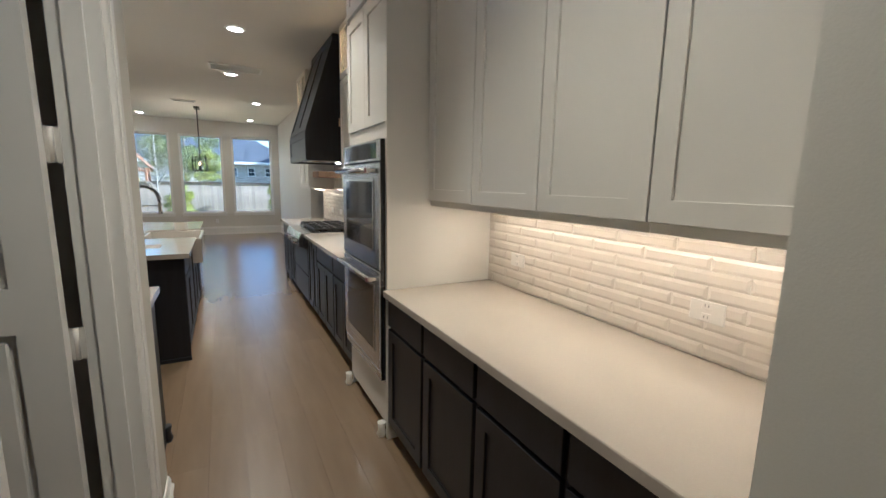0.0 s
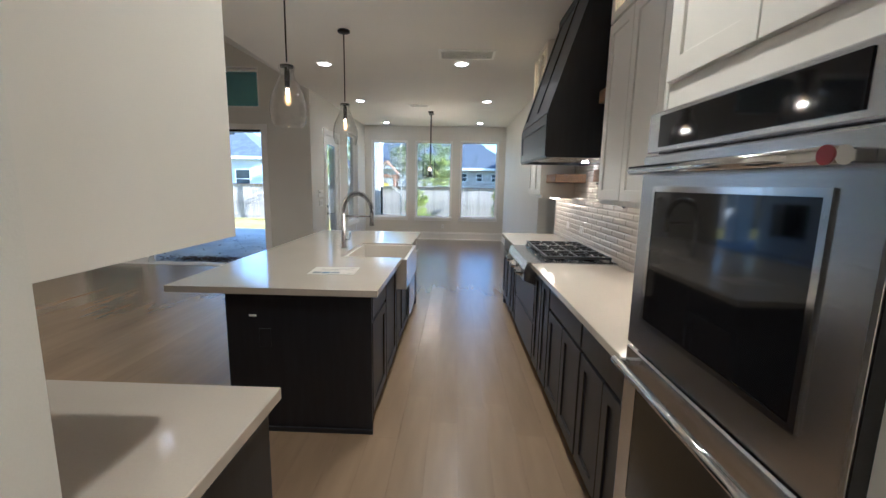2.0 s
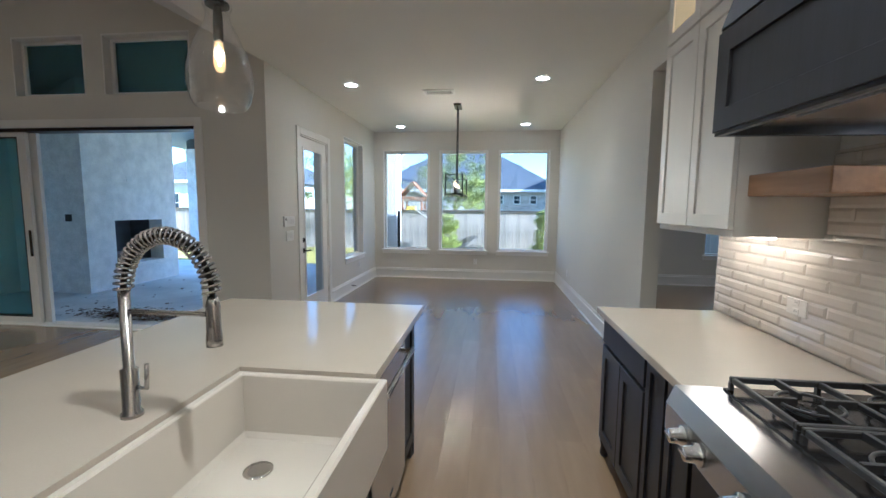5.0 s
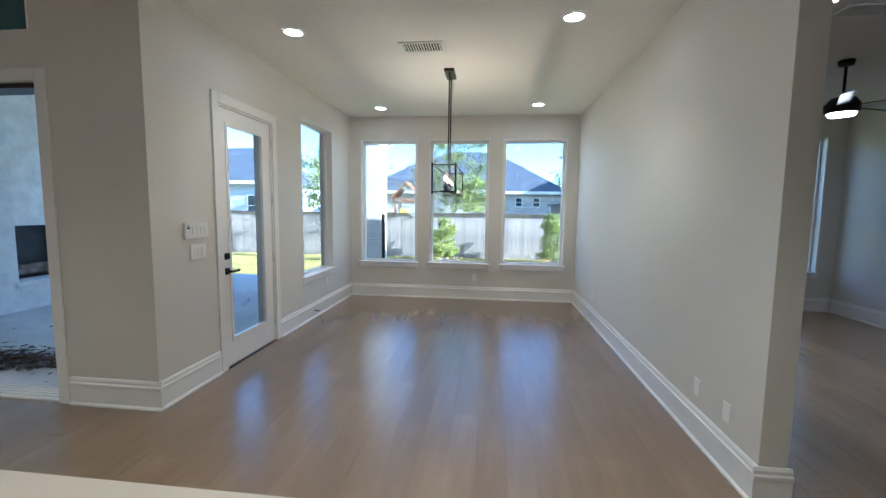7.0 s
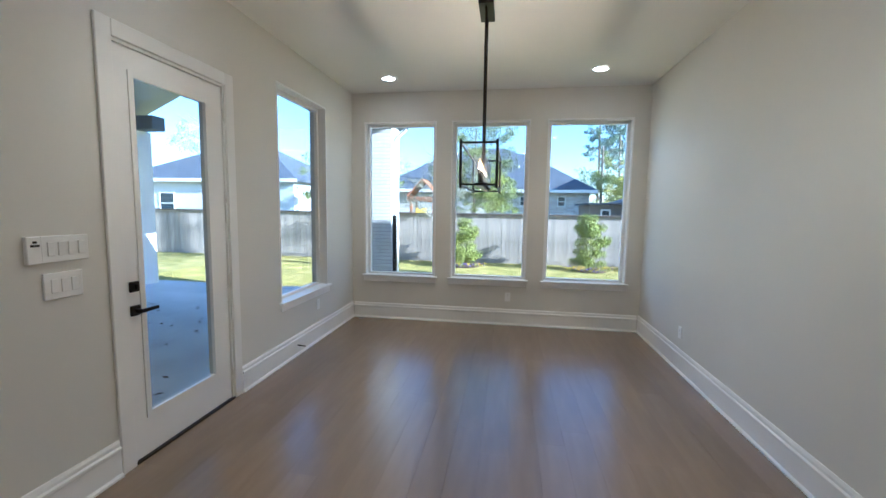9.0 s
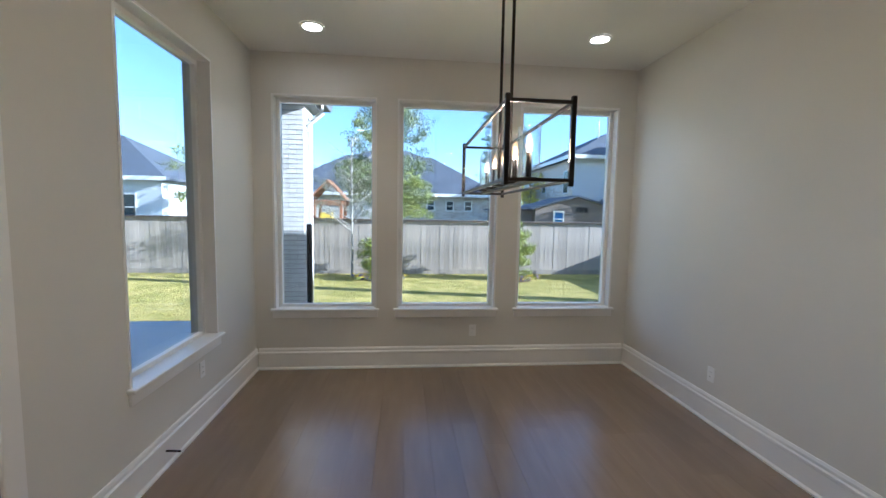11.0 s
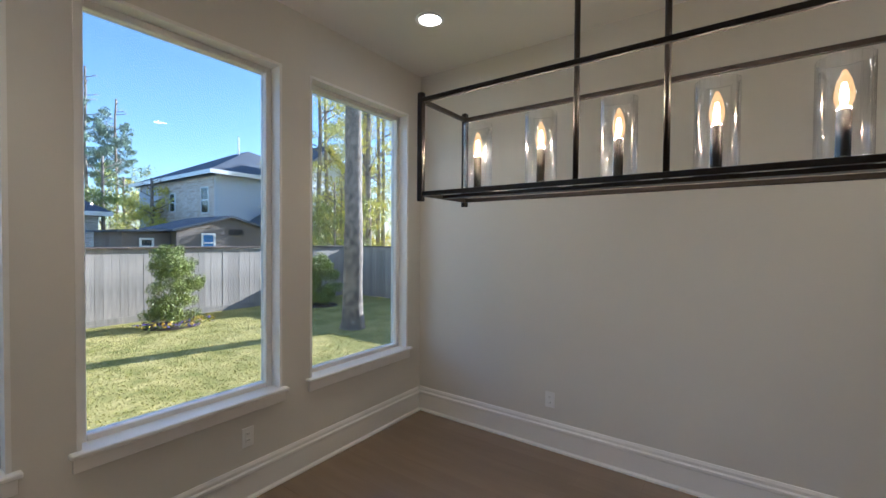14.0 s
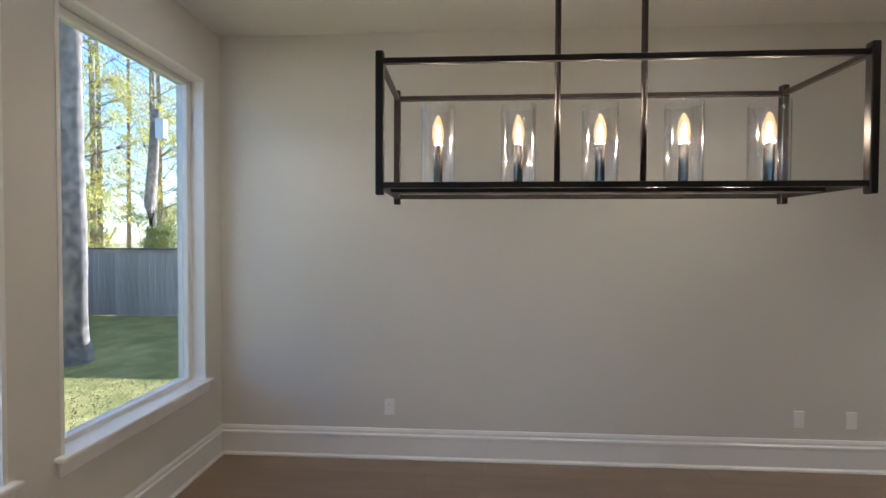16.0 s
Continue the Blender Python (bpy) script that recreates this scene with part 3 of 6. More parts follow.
leaf = part("door_leaf", wall_boxes(bm, "y", 1.807, 1.822, -1.177, -0.346, 0.012, 2.395, [(-1.077, -0.446, 0.18, 1.07), (-1.077, -0.446, 1.20, 2.27)]), TRIM, d)
for zc in (0.30, 1.005, 1.597, 2.18):
    bm = lathe(B(), [(0.008, zc - 0.05), (0.008, zc + 0.05)], -0.333, 1.862, 10)
    box(bm, -0.348, -0.334, 1.856, 1.860, zc - 0.05, zc + 0.05)
    box(bm, -0.334, -0.312, 1.866, 1.870, zc - 0.05, zc + 0.05)
    part("hinge", bm, HINGE, d, "satin door hinge")


# ---- fixtures on ceilings and walls ----
def downlight(x, y, lit=True):
    o = thing("ceiling_light", (x, y, CEIL), "round recessed white ceiling light, lit", "ceiling light", "recessed ceiling lights")
    part("trim_ring", lathe(B(), [(0.095, CEIL - 0.001), (0.095, CEIL - 0.006), (0.074, CEIL - 0.010), (0.074, CEIL - 0.002)], x, y, 28, cap=False), PLASTIC, o)
    part("lens", lathe(B(), [(0.074, CEIL - 0.003), (0.074, CEIL - 0.005)], x, y, 28), CANGLOW, o)
    if lit:
        lamp("SPOT", "downlight_lamp", (x, y, CEIL - 0.03), CAN_W * (1.15 if y < 2 else 0.42 if y > 9 else 0.3 if x < -1 else 1.3 if y < 4 else 2.2 if y < 6 else 1.6), WARM, 0.05)
    return o


# (0.30, 3.10), (0.30, 1.15) and (-1.50, 5.2) are unseen, added for light.
for x, y in ((0.30, 5.32), (0.29, 7.42), (-1.50, 7.48), (0.80, 9.80), (-1.585, 9.88), (0.83, 12.52), (-1.54, 12.60), (0.30, 3.10), (0.30, 1.15), (-1.50, 5.2), (2.55, 9.7)):
    downlight(x, y)
for x, y in ((-3.4, 6.6), (-3.4, 3.4), (-6.6, 6.6), (-6.6, 3.4)):     # set into the vault; unseen, number and places assumed to light the room
    o = downlight(x, y, False)
    z = CEIL + SLOPE * (DW - RIDGE_X - abs(x - RIDGE_X))
    o.location.z = z - 0.004
    o.rotation_euler = (0, math.atan(SLOPE) * (1 if x > RIDGE_X else -1), 0)
    lamp("SPOT", "vault_lamp", (x, y, z - 0.05), CAN_W * 2.0, WARM, 0.07)


def vent(x0, x1, y0, y1, slots, along, label):
    o = thing("ceiling_vent", ((x0 + x1) / 2, (y0 + y1) / 2, CEIL), label, "vent")
    z = CEIL - 0.012
    part("frame", wall_frame(x0, x1, y0, y1, z), PLASTIC, o)
    # flat sheet whose near-black colour stands in for shade in the duct
    part("backing", box(B(), x0 + 0.03, x1 - 0.03, y0 + 0.03, y1 - 0.03, CEIL - 0.004, CEIL - 0.001), DARKHOLE, o, "near-black sheet for the shade inside the duct")
    for k in range(slots):
        f = (k + 0.5) / slots
        if along == "x":
            yc = y0 + 0.03 + f * (y1 - y0 - 0.06)
            part("slat", box(B(), x0 + 0.03, x1 - 0.03, yc - 0.0035, yc + 0.0035, z, CEIL - 0.005), PLASTIC, o)
        else:
            xc = x0 + 0.03 + f * (x1 - x0 - 0.06)
            part("slat", box(B(), xc - 0.005, xc + 0.005, y0 + 0.03, y1 - 0.03, z, CEIL - 0.005), PLASTIC, o)
    return o


def wall_frame(x0, x1, y0, y1, z):
    bm = B()
    box(bm, x0, x1, y0, y0 + 0.03, z, CEIL - 0.0005)
    box(bm, x0, x1, y1 - 0.03, y1, z, CEIL - 0.0005)
    box(bm, x0, x0 + 0.03, y0 + 0.03, y1 - 0.03, z, CEIL - 0.0005)
    box(bm, x1 - 0.03, x1, y0 + 0.03, y1 - 0.03, z, CEIL - 0.0005)
    return bm


vent(0.015, 0.68, 6.85, 7.20, 9, "x", "wide white return air grille in the ceiling")
vent(-0.715, -0.296, 10.17, 10.42, 14, "y", "small white louvred supply vent in the ceiling")
vent(2.75, 3.15, 9.75, 9.98, 10, "x", "small white vent in the side room ceiling")


def outlet(axis, plane, side, u, z, kind="outlet", w=0.072, h=0.116, label=None):
    names = {"outlet": "wall_outlet", "switch": "light_switch", "blank": "wall_plate"}
    o = thing(names[kind], ((u, plane, z) if axis == "y" else (plane, u, z)), label or "white plastic %s on the wall" % names[kind].replace("_", " "), names[kind].replace("_", " "))

    def slab(a, b, p, q, zz0, zz1, bev=0.0):
        lo, hi = sorted((plane + side * a, plane + side * b))
        return box(B(), u + p, u + q, lo, hi, z + zz0, z + zz1, bev) if axis == "y" else box(B(), lo, hi, u + p, u + q, z + zz0, z + zz1, bev)
    part("cover_plate", slab(0, 0.006 if kind != "switch" else 0.012, -w / 2, w / 2, -h / 2, h / 2, 0.002), PLASTIC, o)
    if kind == "outlet":
        for dz in (-0.02, 0.02):
            r = part("receptacle", slab(0.006, 0.0085, -0.017, 0.017, dz - 0.014, dz + 0.014, 0.001), PLASTIC, o)
            for du in (-0.006, 0.006):
                part("slot", slab(0.0085, 0.009, du - 0.001, du + 0.001, dz - 0.004, dz + 0.006), DARKHOLE, r)
    elif kind == "switch":
        n = max(1, round((w - 0.03) / 0.046))
        for k in range(n):
            c = (k - (n - 1) / 2) * 0.046
            part("rocker", slab(0.012, 0.018, c - 0.015, c + 0.015, -0.033, 0.033, 0.002), PLASTIC, o)
    return o


outlet("x", DE, -1, 11.93, 0.372)
outlet("x", DE, -1, 9.095, 0.352, "blank")
outlet("x", DE, -1, 8.75, 0.352, "blank")
outlet("y", DN, -1, -0.08, 0.375)
outlet("x", DW, 1, 12.10, 0.42)
outlet("x", DW, 1, 9.41, 1.139, "switch", 0.175, 0.125, "white triple light switch beside the patio door")
outlet("x", DW, 1, 9.43, 1.315, "switch", 0.215, 0.125, "white four-gang light switch beside the patio door")
wc = thing("wall_control", (DW, 9.285, 1.315), "small white fan control with dark buttons on the wall", "wall control")
part("case", box(B(), DW, DW + 0.022, 9.258, 9.318, 1.252, 1.378, 0.003), PLASTIC, wc)
for zc, dy in ((1.352, 0.0), (1.336, 0.010), (1.336, -0.010)):
    part("button", box(B(), DW + 0.022, DW + 0.025, 9.282 + dy, 9.298 + dy, zc - 0.005, zc + 0.005), DARKHOLE, wc, "dark button")
o = solo("door_stop", tube(B(), [(DW + 0.016, 11.60, 0.105), (DW + 0.10, 11.60, 0.10)], 0.006), BLACKMETAL, (DW + 0.016, 11.60, 0.10), "black spring door stop on the baseboard", "door stop")


# ---- kitchen ----
def fb(bm, s, f, depth, u0, u1, z0, z1, bev=0.0):
    """A slab whose front is at x=f facing the sign s, going back by depth."""
    lo, hi = sorted((f, f - s * depth))
    return box(bm, lo, hi, u0, u1, z0, z1, bev)


def framed(s, f, u0, u1, z0, z1, rail, thick=0.020, panel=True):
    """A frame-and-panel front as one closed mesh; without its panel a plain frame."""
    bm = B()

    def loop(d, e):
        return [bm.verts.new((f - s * d, u, z)) for u, z in ((u0 + e, z0 + e), (u1 - e, z0 + e), (u1 - e, z1 - e), (u0 + e, z1 - e))]
    rings = [loop(thick, 0), loop(0.0018, 0), loop(0, 0.0018), loop(0, rail - 0.001), loop(0.001, rail)]
    rings.append(loop(0.010 if panel else thick, rail))
    for a, b in zip(rings, rings[1:]):
        for k in range(4):
            bm.faces.new((a[k], a[(k + 1) % 4], b[(k + 1) % 4], b[k]))
    if panel:
        bm.faces.new(rings[-1])
        bm.faces.new(rings[0][::-1])
    else:
        for k in range(4):
            bm.faces.new((rings[-1][k], rings[-1][(k + 1) % 4], rings[0][(k + 1) % 4], rings[0][k]))
    bmesh.ops.recalc_face_normals(bm, faces=bm.faces)
    return bm


def shaker(s, f, u0, u1, z0, z1, rail=0.062, thick=0.020):
    return framed(s, f, u0, u1, z0, z1, 0.045 if u1 - u0 < 0.2 else rail, thick)


def slab_front(s, f, u0, u1, z0, z1, thick=0.020):
    return fb(B(), s, f, thick, u0, u1, z0, z1, 0.002)


def base_unit(s, f, back, y0, y1, layout, label, mat=CABDARK, group="dark base cabinets"):
    """A floor cabinet. f: front of its doors; layout: 'drawer_door', 'drawer_doors', 'door', 'drawers', 'doors_low'."""
    c = thing("base_cabinet", ((f + back) / 2, (y0 + y1) / 2, 0), label, "cabinet", group)
    depth = abs(back - f) - 0.021
    part("body", fb(B(), s, f - s * 0.021, depth, y0 + 0.001, y1 - 0.001, 0.105, 0.876), mat, c)
    part("toe_kick", fb(B(), s, f - s * 0.09, 0.02, y0 + 0.001, y1 - 0.001, 0.0, 0.105), CABBACK, c, "recessed black toe kick")
    g = 0.012
    a, b, m = y0 + g, y1 - g, (y0 + y1) / 2
    if layout.startswith("drawer_"):
        part("drawer_front", slab_front(s, f, a, b, 0.715, 0.862), mat, c)
        if layout == "drawer_doors":
            part("door", shaker(s, f, a, m - 0.003, 0.118, 0.695), mat, c)
            part("door", shaker(s, f, m + 0.003, b, 0.118, 0.695), mat, c)
        else:
            part("door", shaker(s, f, a, b, 0.118, 0.695), mat, c)
    elif layout == "door":
        part("door", shaker(s, f, a, b, 0.118, 0.862), mat, c)
    elif layout == "drawers":
        part("drawer_front", slab_front(s, f, a, b, 0.118, 0.415), mat, c)
        part("drawer_front", slab_front(s, f, a, b, 0.430, 0.725), mat, c)
    elif layout == "doors_low":
        part("door", shaker(s, f, a, m - 0.003, 0.118, 0.600), mat, c)
        part("door", shaker(s, f, m + 0.003, b, 0.118, 0.600), mat, c)
    return c


def upper_unit(y0, y1, f, z0, z1, doors, label, mat=CABWHITE, glazed=False, s=-1, back=DE - 0.004):
    c = thing("wall_cabinet", ((f + back) / 2, (y0 + y1) / 2, z0), label, "cabinet", "white wall cabinets")
    depth = abs(back - f) - 0.021
    fx = f - s * 0.021
    if glazed:
        bm = B()
        fb(bm, s, fx, depth, y0 + 0.001, y0 + 0.019, z0, z1)
        fb(bm, s, fx, depth, y1 - 0.019, y1 - 0.001, z0, z1)
        fb(bm, s, fx, depth, y0 + 0.019, y1 - 0.019, z0, z0 + 0.018)
        fb(bm, s, fx, depth, y0 + 0.019, y1 - 0.019, z1 - 0.018, z1)
        fb(bm, s, back + s * 0.012, 0.010, y0 + 0.019, y1 - 0.019, z0 + 0.018, z1 - 0.018)
        part("body", bm, mat, c)
        lamp("AREA", "cabinet_lamp", ((f + back) / 2, (y0 + y1) / 2, z1 - 0.025), 0.6, (1.0, 0.62, 0.26), 0.12)
    else:
        part("body", fb(B(), s, fx, depth, y0 + 0.001, y1 - 0.001, z0, z1), mat, c)
    w = (y1 - y0) / doors
    for k in range(doors):
        a, b = y0 + k * w + 0.003, y0 + (k + 1) * w - 0.003
        if glazed:
            r = 0.055
            bm = framed(s, f, a, b, z0 + 0.004, z1 - 0.004, r, panel=False)
            dr = part("door", bm, mat, c)
            p = part("pane", fb(B(), s, f - s * 0.008, 0.004, a + r + 0.001, b - r - 0.001, z0 + r + 0.005, z1 - r - 0.005), CLEAR, dr)
            p.visible_shadow = False
        else:
            part("door", shaker(s, f, a, b, z0 + 0.030, z1 - 0.004), mat, c)
    return c


def worktop(name, x0, x1, y0, y1, label, holes=()):
    bm = B()
    if holes:
        h = holes[0]
        prism(bm, [(x0, y0), (x1, y0), (x1, h[2]), (h[0], h[2]), (h[0], h[3]), (x1, h[3]), (x1, y1), (x0, y1)], "z", 0.877, 0.915)
    else:
        box(bm, x0, x1, y0, y1, 0.877, 0.915, 0.003)
    return solo(name, bm, QUARTZ, ((x0 + x1) / 2, (y0 + y1) / 2, 0.877), label, "countertop")


BACK = DE - 0.004
# butler's counter
for k, (a, b) in enumerate(((0.56, 1.02), (1.02, 1.475), (1.475, 1.93), (1.93, 2.392))):
    base_unit(-1, 0.866, BACK, a, b, "drawer_door", "dark-stained base cabinet with drawer and shaker door")
    upper_unit(a, b, 1.11, 1.385, 3.03, 1, "tall white shaker wall cabinet above the butler counter")
worktop("countertop", 0.842, BACK, 0.556, 2.396, "white quartz butler countertop")
solo("cabinet_light", box(B(), 1.30, 1.34, 0.75, 2.25, 1.372, 1.384, 0.003), STRIPGLOW, (1.32, 1.5, 1.372), "slim warm LED strip under the wall cabinets", "cabinet light")
for yy in (0.95, 1.97):
    lamp("AREA", "strip_lamp", (1.32, yy, 1.368), STRIP_W, (1.0, 0.70, 0.38), 0.05, 0.55)

# oven tower
o = thing("oven_cabinet", (1.20, 2.80, 0), "tall white oven cabinet with shaker doors", "cabinet")
part("side_panel", fb(B(), -1, 0.868, BACK - 0.868, 2.398, 2.425, 0.0, 3.03), CABWHITE, o)
part("side_panel", fb(B(), -1, 0.888, BACK - 0.888, 3.185, 3.205, 0.0, 3.03), CABWHITE, o)
part("back_panel", fb(B(), -1, 1.45, BACK - 1.45, 2.425, 3.185, 0.0, 3.03), CABWHITE, o)
part("rail", fb(B(), -1, 0.892, 0.58, 2.425, 3.185, 1.745, 1.83), CABWHITE, o)
part("shelf", fb(B(), -1, 0.892, 0.58, 2.425, 3.185, 0.34, 0.36), CABWHITE, o)
part("shelf", fb(B(), -1, 0.892, 0.58, 2.425, 3.185, 0.05, 0.09), CABWHITE, o)
part("top_body", fb(B(), -1, 0.8985, 0.58, 2.425, 3.185, 1.831, 3.03), CABWHITE, o)
part("drawer_front", slab_front(-1, 0.875, 2.43, 3.18, 0.09, 0.335), CABWHITE, o)
for a, b in ((2.43, 2.803), (2.807, 3.18)):
    part("door", shaker(-1, 0.877, a, b, 1.835, 2.52), CABWHITE, o)
    bm = shaker(-1, 0.877, a, b, 2.56, 3.01)
    part("upper_door", bm, CABWHITE, o)
bm = lathe(B(), [(0.02, 0), (0.028, 0.02), (0.02, 0.05), (0.026, 0.09)], 0.85, 3.17, 14)
part("foot", bm, CABWHITE, o)
bm = lathe(B(), [(0.02, 0), (0.028, 0.02), (0.02, 0.05), (0.026, 0.09)], 0.85, 2.45, 14)
part("foot", bm, CABWHITE, o)

ov = thing("double_oven", (0.85, 2.805, 0.36), "stainless steel built-in double wall oven", "oven")
part("body", box(B(), 0.865, 1.40, 2.432, 3.178, 0.365, 1.740), ENAMEL, ov)
part("side_trim", box(B(), 0.832, 0.888, 2.4255, 2.4277, 0.365, 1.740), ENAMEL, ov, "black oven side")
cp = part("control_panel", box(B(), 0.83, 0.865, 2.428, 3.182, 1.625, 1.742, 0.004), STEEL, ov)
part("display", box(B(), 0.827, 0.831, 2.50, 3.11, 1.640, 1.728), BLACKGLASS, cp, "black touch display")
for z0, z1 in ((1.020, 1.618), (0.420, 1.012)):
    dr = part("oven_door", box(B(), 0.823, 0.865, 2.428, 3.182, z0, z1, 0.005), STEEL, ov)
    part("oven_window", box(B(), 0.819, 0.824, 2.53, 3.08, z0 + 0.11, z1 - 0.105, 0.001), BLACKGLASS, dr, "black oven glass")
    bm = wall_boxes(B(), "x", 0.8175, 0.824, 2.515, 3.095, z0 + 0.095, z1 - 0.09, [(2.53, 3.08, z0 + 0.11, z1 - 0.105)])
    part("window_trim", bm, CHROME, dr)
    hz = z1 - 0.045
    bm = tube(B(), [(0.776, 2.46, hz), (0.776, 3.15, hz)], 0.014, 14)
    for yy in (2.475, 3.135):
        box(bm, 0.776, 0.825, yy - 0.011, yy + 0.011, hz - 0.011, hz + 0.011, 0.003)
    h = part("handle", bm, CHROME, dr)
    part("badge", lathe(B(), [(0.0145, 0), (0.0145, 0.004)], 0, 0, 14), RED, h, "round red badge on the handle end")
    bpy.data.objects[h.children[0].name].matrix_local = Matrix.Translation(Vector((0.763, 2.472, hz)) - ORIGIN[h.name]) @ pose(0, 0, 0, 0, -90, 0) @ Matrix.Translation(ORIGIN[h.name])
part("vent_trim", box(B(), 0.83, 0.865, 2.428, 3.182, 0.362, 0.415, 0.004), STEEL, ov)

ov.location.x += 0.010

# cooking wall: base units, range top, worktops
CF = 0.902
base_unit(-1, CF, BACK, 3.207, 3.85, "drawer_doors", "dark-stained base cabinet with drawer and two shaker doors")
base_unit(-1, CF, BACK, 3.85, 4.56, "drawer_doors", "dark-stained base cabinet with drawer and two shaker doors")
base_unit(-1, CF, BACK, 4.56, 4.82, "door", "narrow dark-stained pull-out cabinet")
base_unit(-1, CF, BACK, 4.82, 5.065, "door", "narrow dark-stained pull-out cabinet")
c = thing("base_cabinet", (1.23, 5.55, 0), "wide dark-stained drawer cabinet under the range top", "cabinet", "dark base cabinets")
part("body", fb(B(), -1, CF + 0.021, BACK - CF - 0.021, 5.067, 6.033, 0.105, 0.735), CABDARK, c)
part("toe_kick", fb(B(), -1, CF + 0.09, 0.02, 5.067, 6.033, 0.0, 0.105), CABBACK, c, "recessed black toe kick")
for z0, z1 in ((0.118, 0.415), (0.430, 0.725)):
    part("drawer_front", slab_front(-1, CF, 5.08, 6.02, z0, z1), CABDARK, c)
base_unit(-1, CF, BACK, 6.035, 6.25, "door", "narrow dark-stained pull-out cabinet")
base_unit(-1, CF, BACK, 6.25, 6.465, "door", "narrow dark-stained pull-out cabinet")
e = base_unit(-1, CF, BACK, 6.465, 7.14, "drawer_doors", "dark-stained end cabinet with drawer and two shaker doors")
part("foot", lathe(B(), [(0.018, 0), (0.026, 0.02), (0.020, 0.06), (0.030, 0.105)], 0.935, 7.11, 14), CABDARK, e)
worktop("countertop", 0.868, BACK, 3.207, 5.066, "white quartz countertop between oven and range top")
worktop("countertop", 0.868, BACK, 6.034, 7.17, "white quartz countertop at the end of the kitchen")

rt = thing("gas_cooker", (1.20, 5.55, 0.74), "stainless six-burner gas cooker with cast-iron grates", "cooker")
bm = B()
prism(bm, [(0.905, 0.74), (0.81, 0.775), (0.81, 0.865), (0.835, 0.925), (0.98, 0.925), (0.98, 0.74)], "y", 5.069, 6.031)
box(bm, 0.98, 1.53, 5.069, 6.031, 0.74, 0.925)
part("body", bm, STEEL, rt)
part("burner_tray", box(B(), 0.975, 1.51, 5.085, 6.015, 0.9255, 0.931), ENAMEL, rt, "black enamel burner tray")
part("back_trim", box(B(), 1.53, 1.552, 5.069, 6.031, 0.90, 0.935, 0.003), STEEL, rt)
for k in range(3):
    ya, yb = 5.09 + k * 0.308, 5.09 + k * 0.308 + 0.300
    bm = B()
    for q in (ya, yb - 0.014):
        box(bm, 0.985, 1.50, q, q + 0.014, 0.955, 0.975, 0.003)
    for q in (0.985, 1.236, 1.486):
        box(bm, q, q + 0.014, ya + 0.014, yb - 0.014, 0.955, 0.975, 0.003)
    for cx in (1.117, 1.368):
        cy = (ya + yb) / 2
        for dx, dy in ((1, 0), (-1, 0), (0, 1), (0, -1)):
            x0, x1 = sorted((cx + dx * 0.035, cx + dx * 0.118))
            y0, y1 = sorted((cy + dy * 0.035, cy + dy * 0.136))
            box(bm, x0 if dx else cx - 0.006, x1 if dx else cx + 0.006, y0 if dy else cy - 0.006, y1 if dy else cy + 0.006, 0.957, 0.977)
        ring = [(cx + 0.075 * math.cos(t * math.pi / 12), cy + 0.075 * math.sin(t * math.pi / 12), 0.962) for t in range(25)]
        tube(bm, ring, 0.005, 6)
    for cx in (0.99, 1.243, 1.492):
        for cy in (ya + 0.007, yb - 0.007):
            box(bm, cx - 0.006, cx + 0.006, cy - 0.006, cy + 0.006, 0.931, 0.956)
    part("grate", bm, IRON, rt, "black cast-iron grate")
    for cx in (1.117, 1.368):
        b = part("burner", lathe(B(), [(0.05, 0.931), (0.05, 0.943), (0.036, 0.945), (0.036, 0.953), (0.0, 0.954)], cx, (ya + yb) / 2, 20), ENAMEL, rt)
for k in range(6):
    yy = 5.20 + 0.30 * (k // 2) + 0.095 * (k % 2)
    bm = B()
    lathe(bm, [(0.032, 0.0), (0.032, 0.012), (0.024, 0.014), (0.021, 0.045), (0.0, 0.046)], 0, 0, 18)
    box(bm, -0.005, 0.005, -0.024, 0.024, 0.03, 0.05, 0.002)
    bm.transform(Matrix.Translation((0.811, yy, 0.82)) @ pose(0, 0, 0, 0, -90, 0))
    part("knob", bm, CHROME, rt, "polished steel control knob")

# wall cabinets, hood and shelves
upper_unit(3.207, 3.93, 1.20, 1.415, 2.52, 2, "white shaker wall cabinet beside the range hood")
upper_unit(3.93, 4.655, 1.20, 1.415, 2.52, 2, "white shaker wall cabinet beside the range hood")
upper_unit(3.207, 3.93, 1.20, 2.525, 3.03, 2, "glass-front white top cabinet, lit inside", glazed=True)
upper_unit(3.93, 4.655, 1.20, 2.525, 3.03, 2, "glass-front white top cabinet, lit inside", glazed=True)
upper_unit(6.44, 7.17, 1.18, 1.395, 2.40, 2, "white shaker wall cabinet at the end of the kitchen")
upper_unit(6.44, 7.17, 1.18, 2.405, 3.03, 2, "glass-front white top cabinet, lit inside", glazed=True)
hd = thing("range_hood", (1.25, 5.46, 1.73), "tall tapered dark-stained wooden range hood", "range hood")
H0, H1 = 4.90, 6.02
bm = prism(B(), [(0.90, 2.04), (1.22, 3.04), (1.562, 3.04), (1.562, 2.04)], "y", H0, H1)
part("canopy", bm, CABDARK, hd)
A0, A1 = H0 - 0.003, H1 + 0.003
bm = prism(B(), [(0.895, A0), (1.562, A0), (1.562, A0 + 0.023), (0.915, A0 + 0.023), (0.915, A1 - 0.023), (1.562, A1 - 0.023), (1.562, A1), (0.895, A1)], "z", 1.73, 2.04)
part("apron_band", bm, CABDARK, hd)
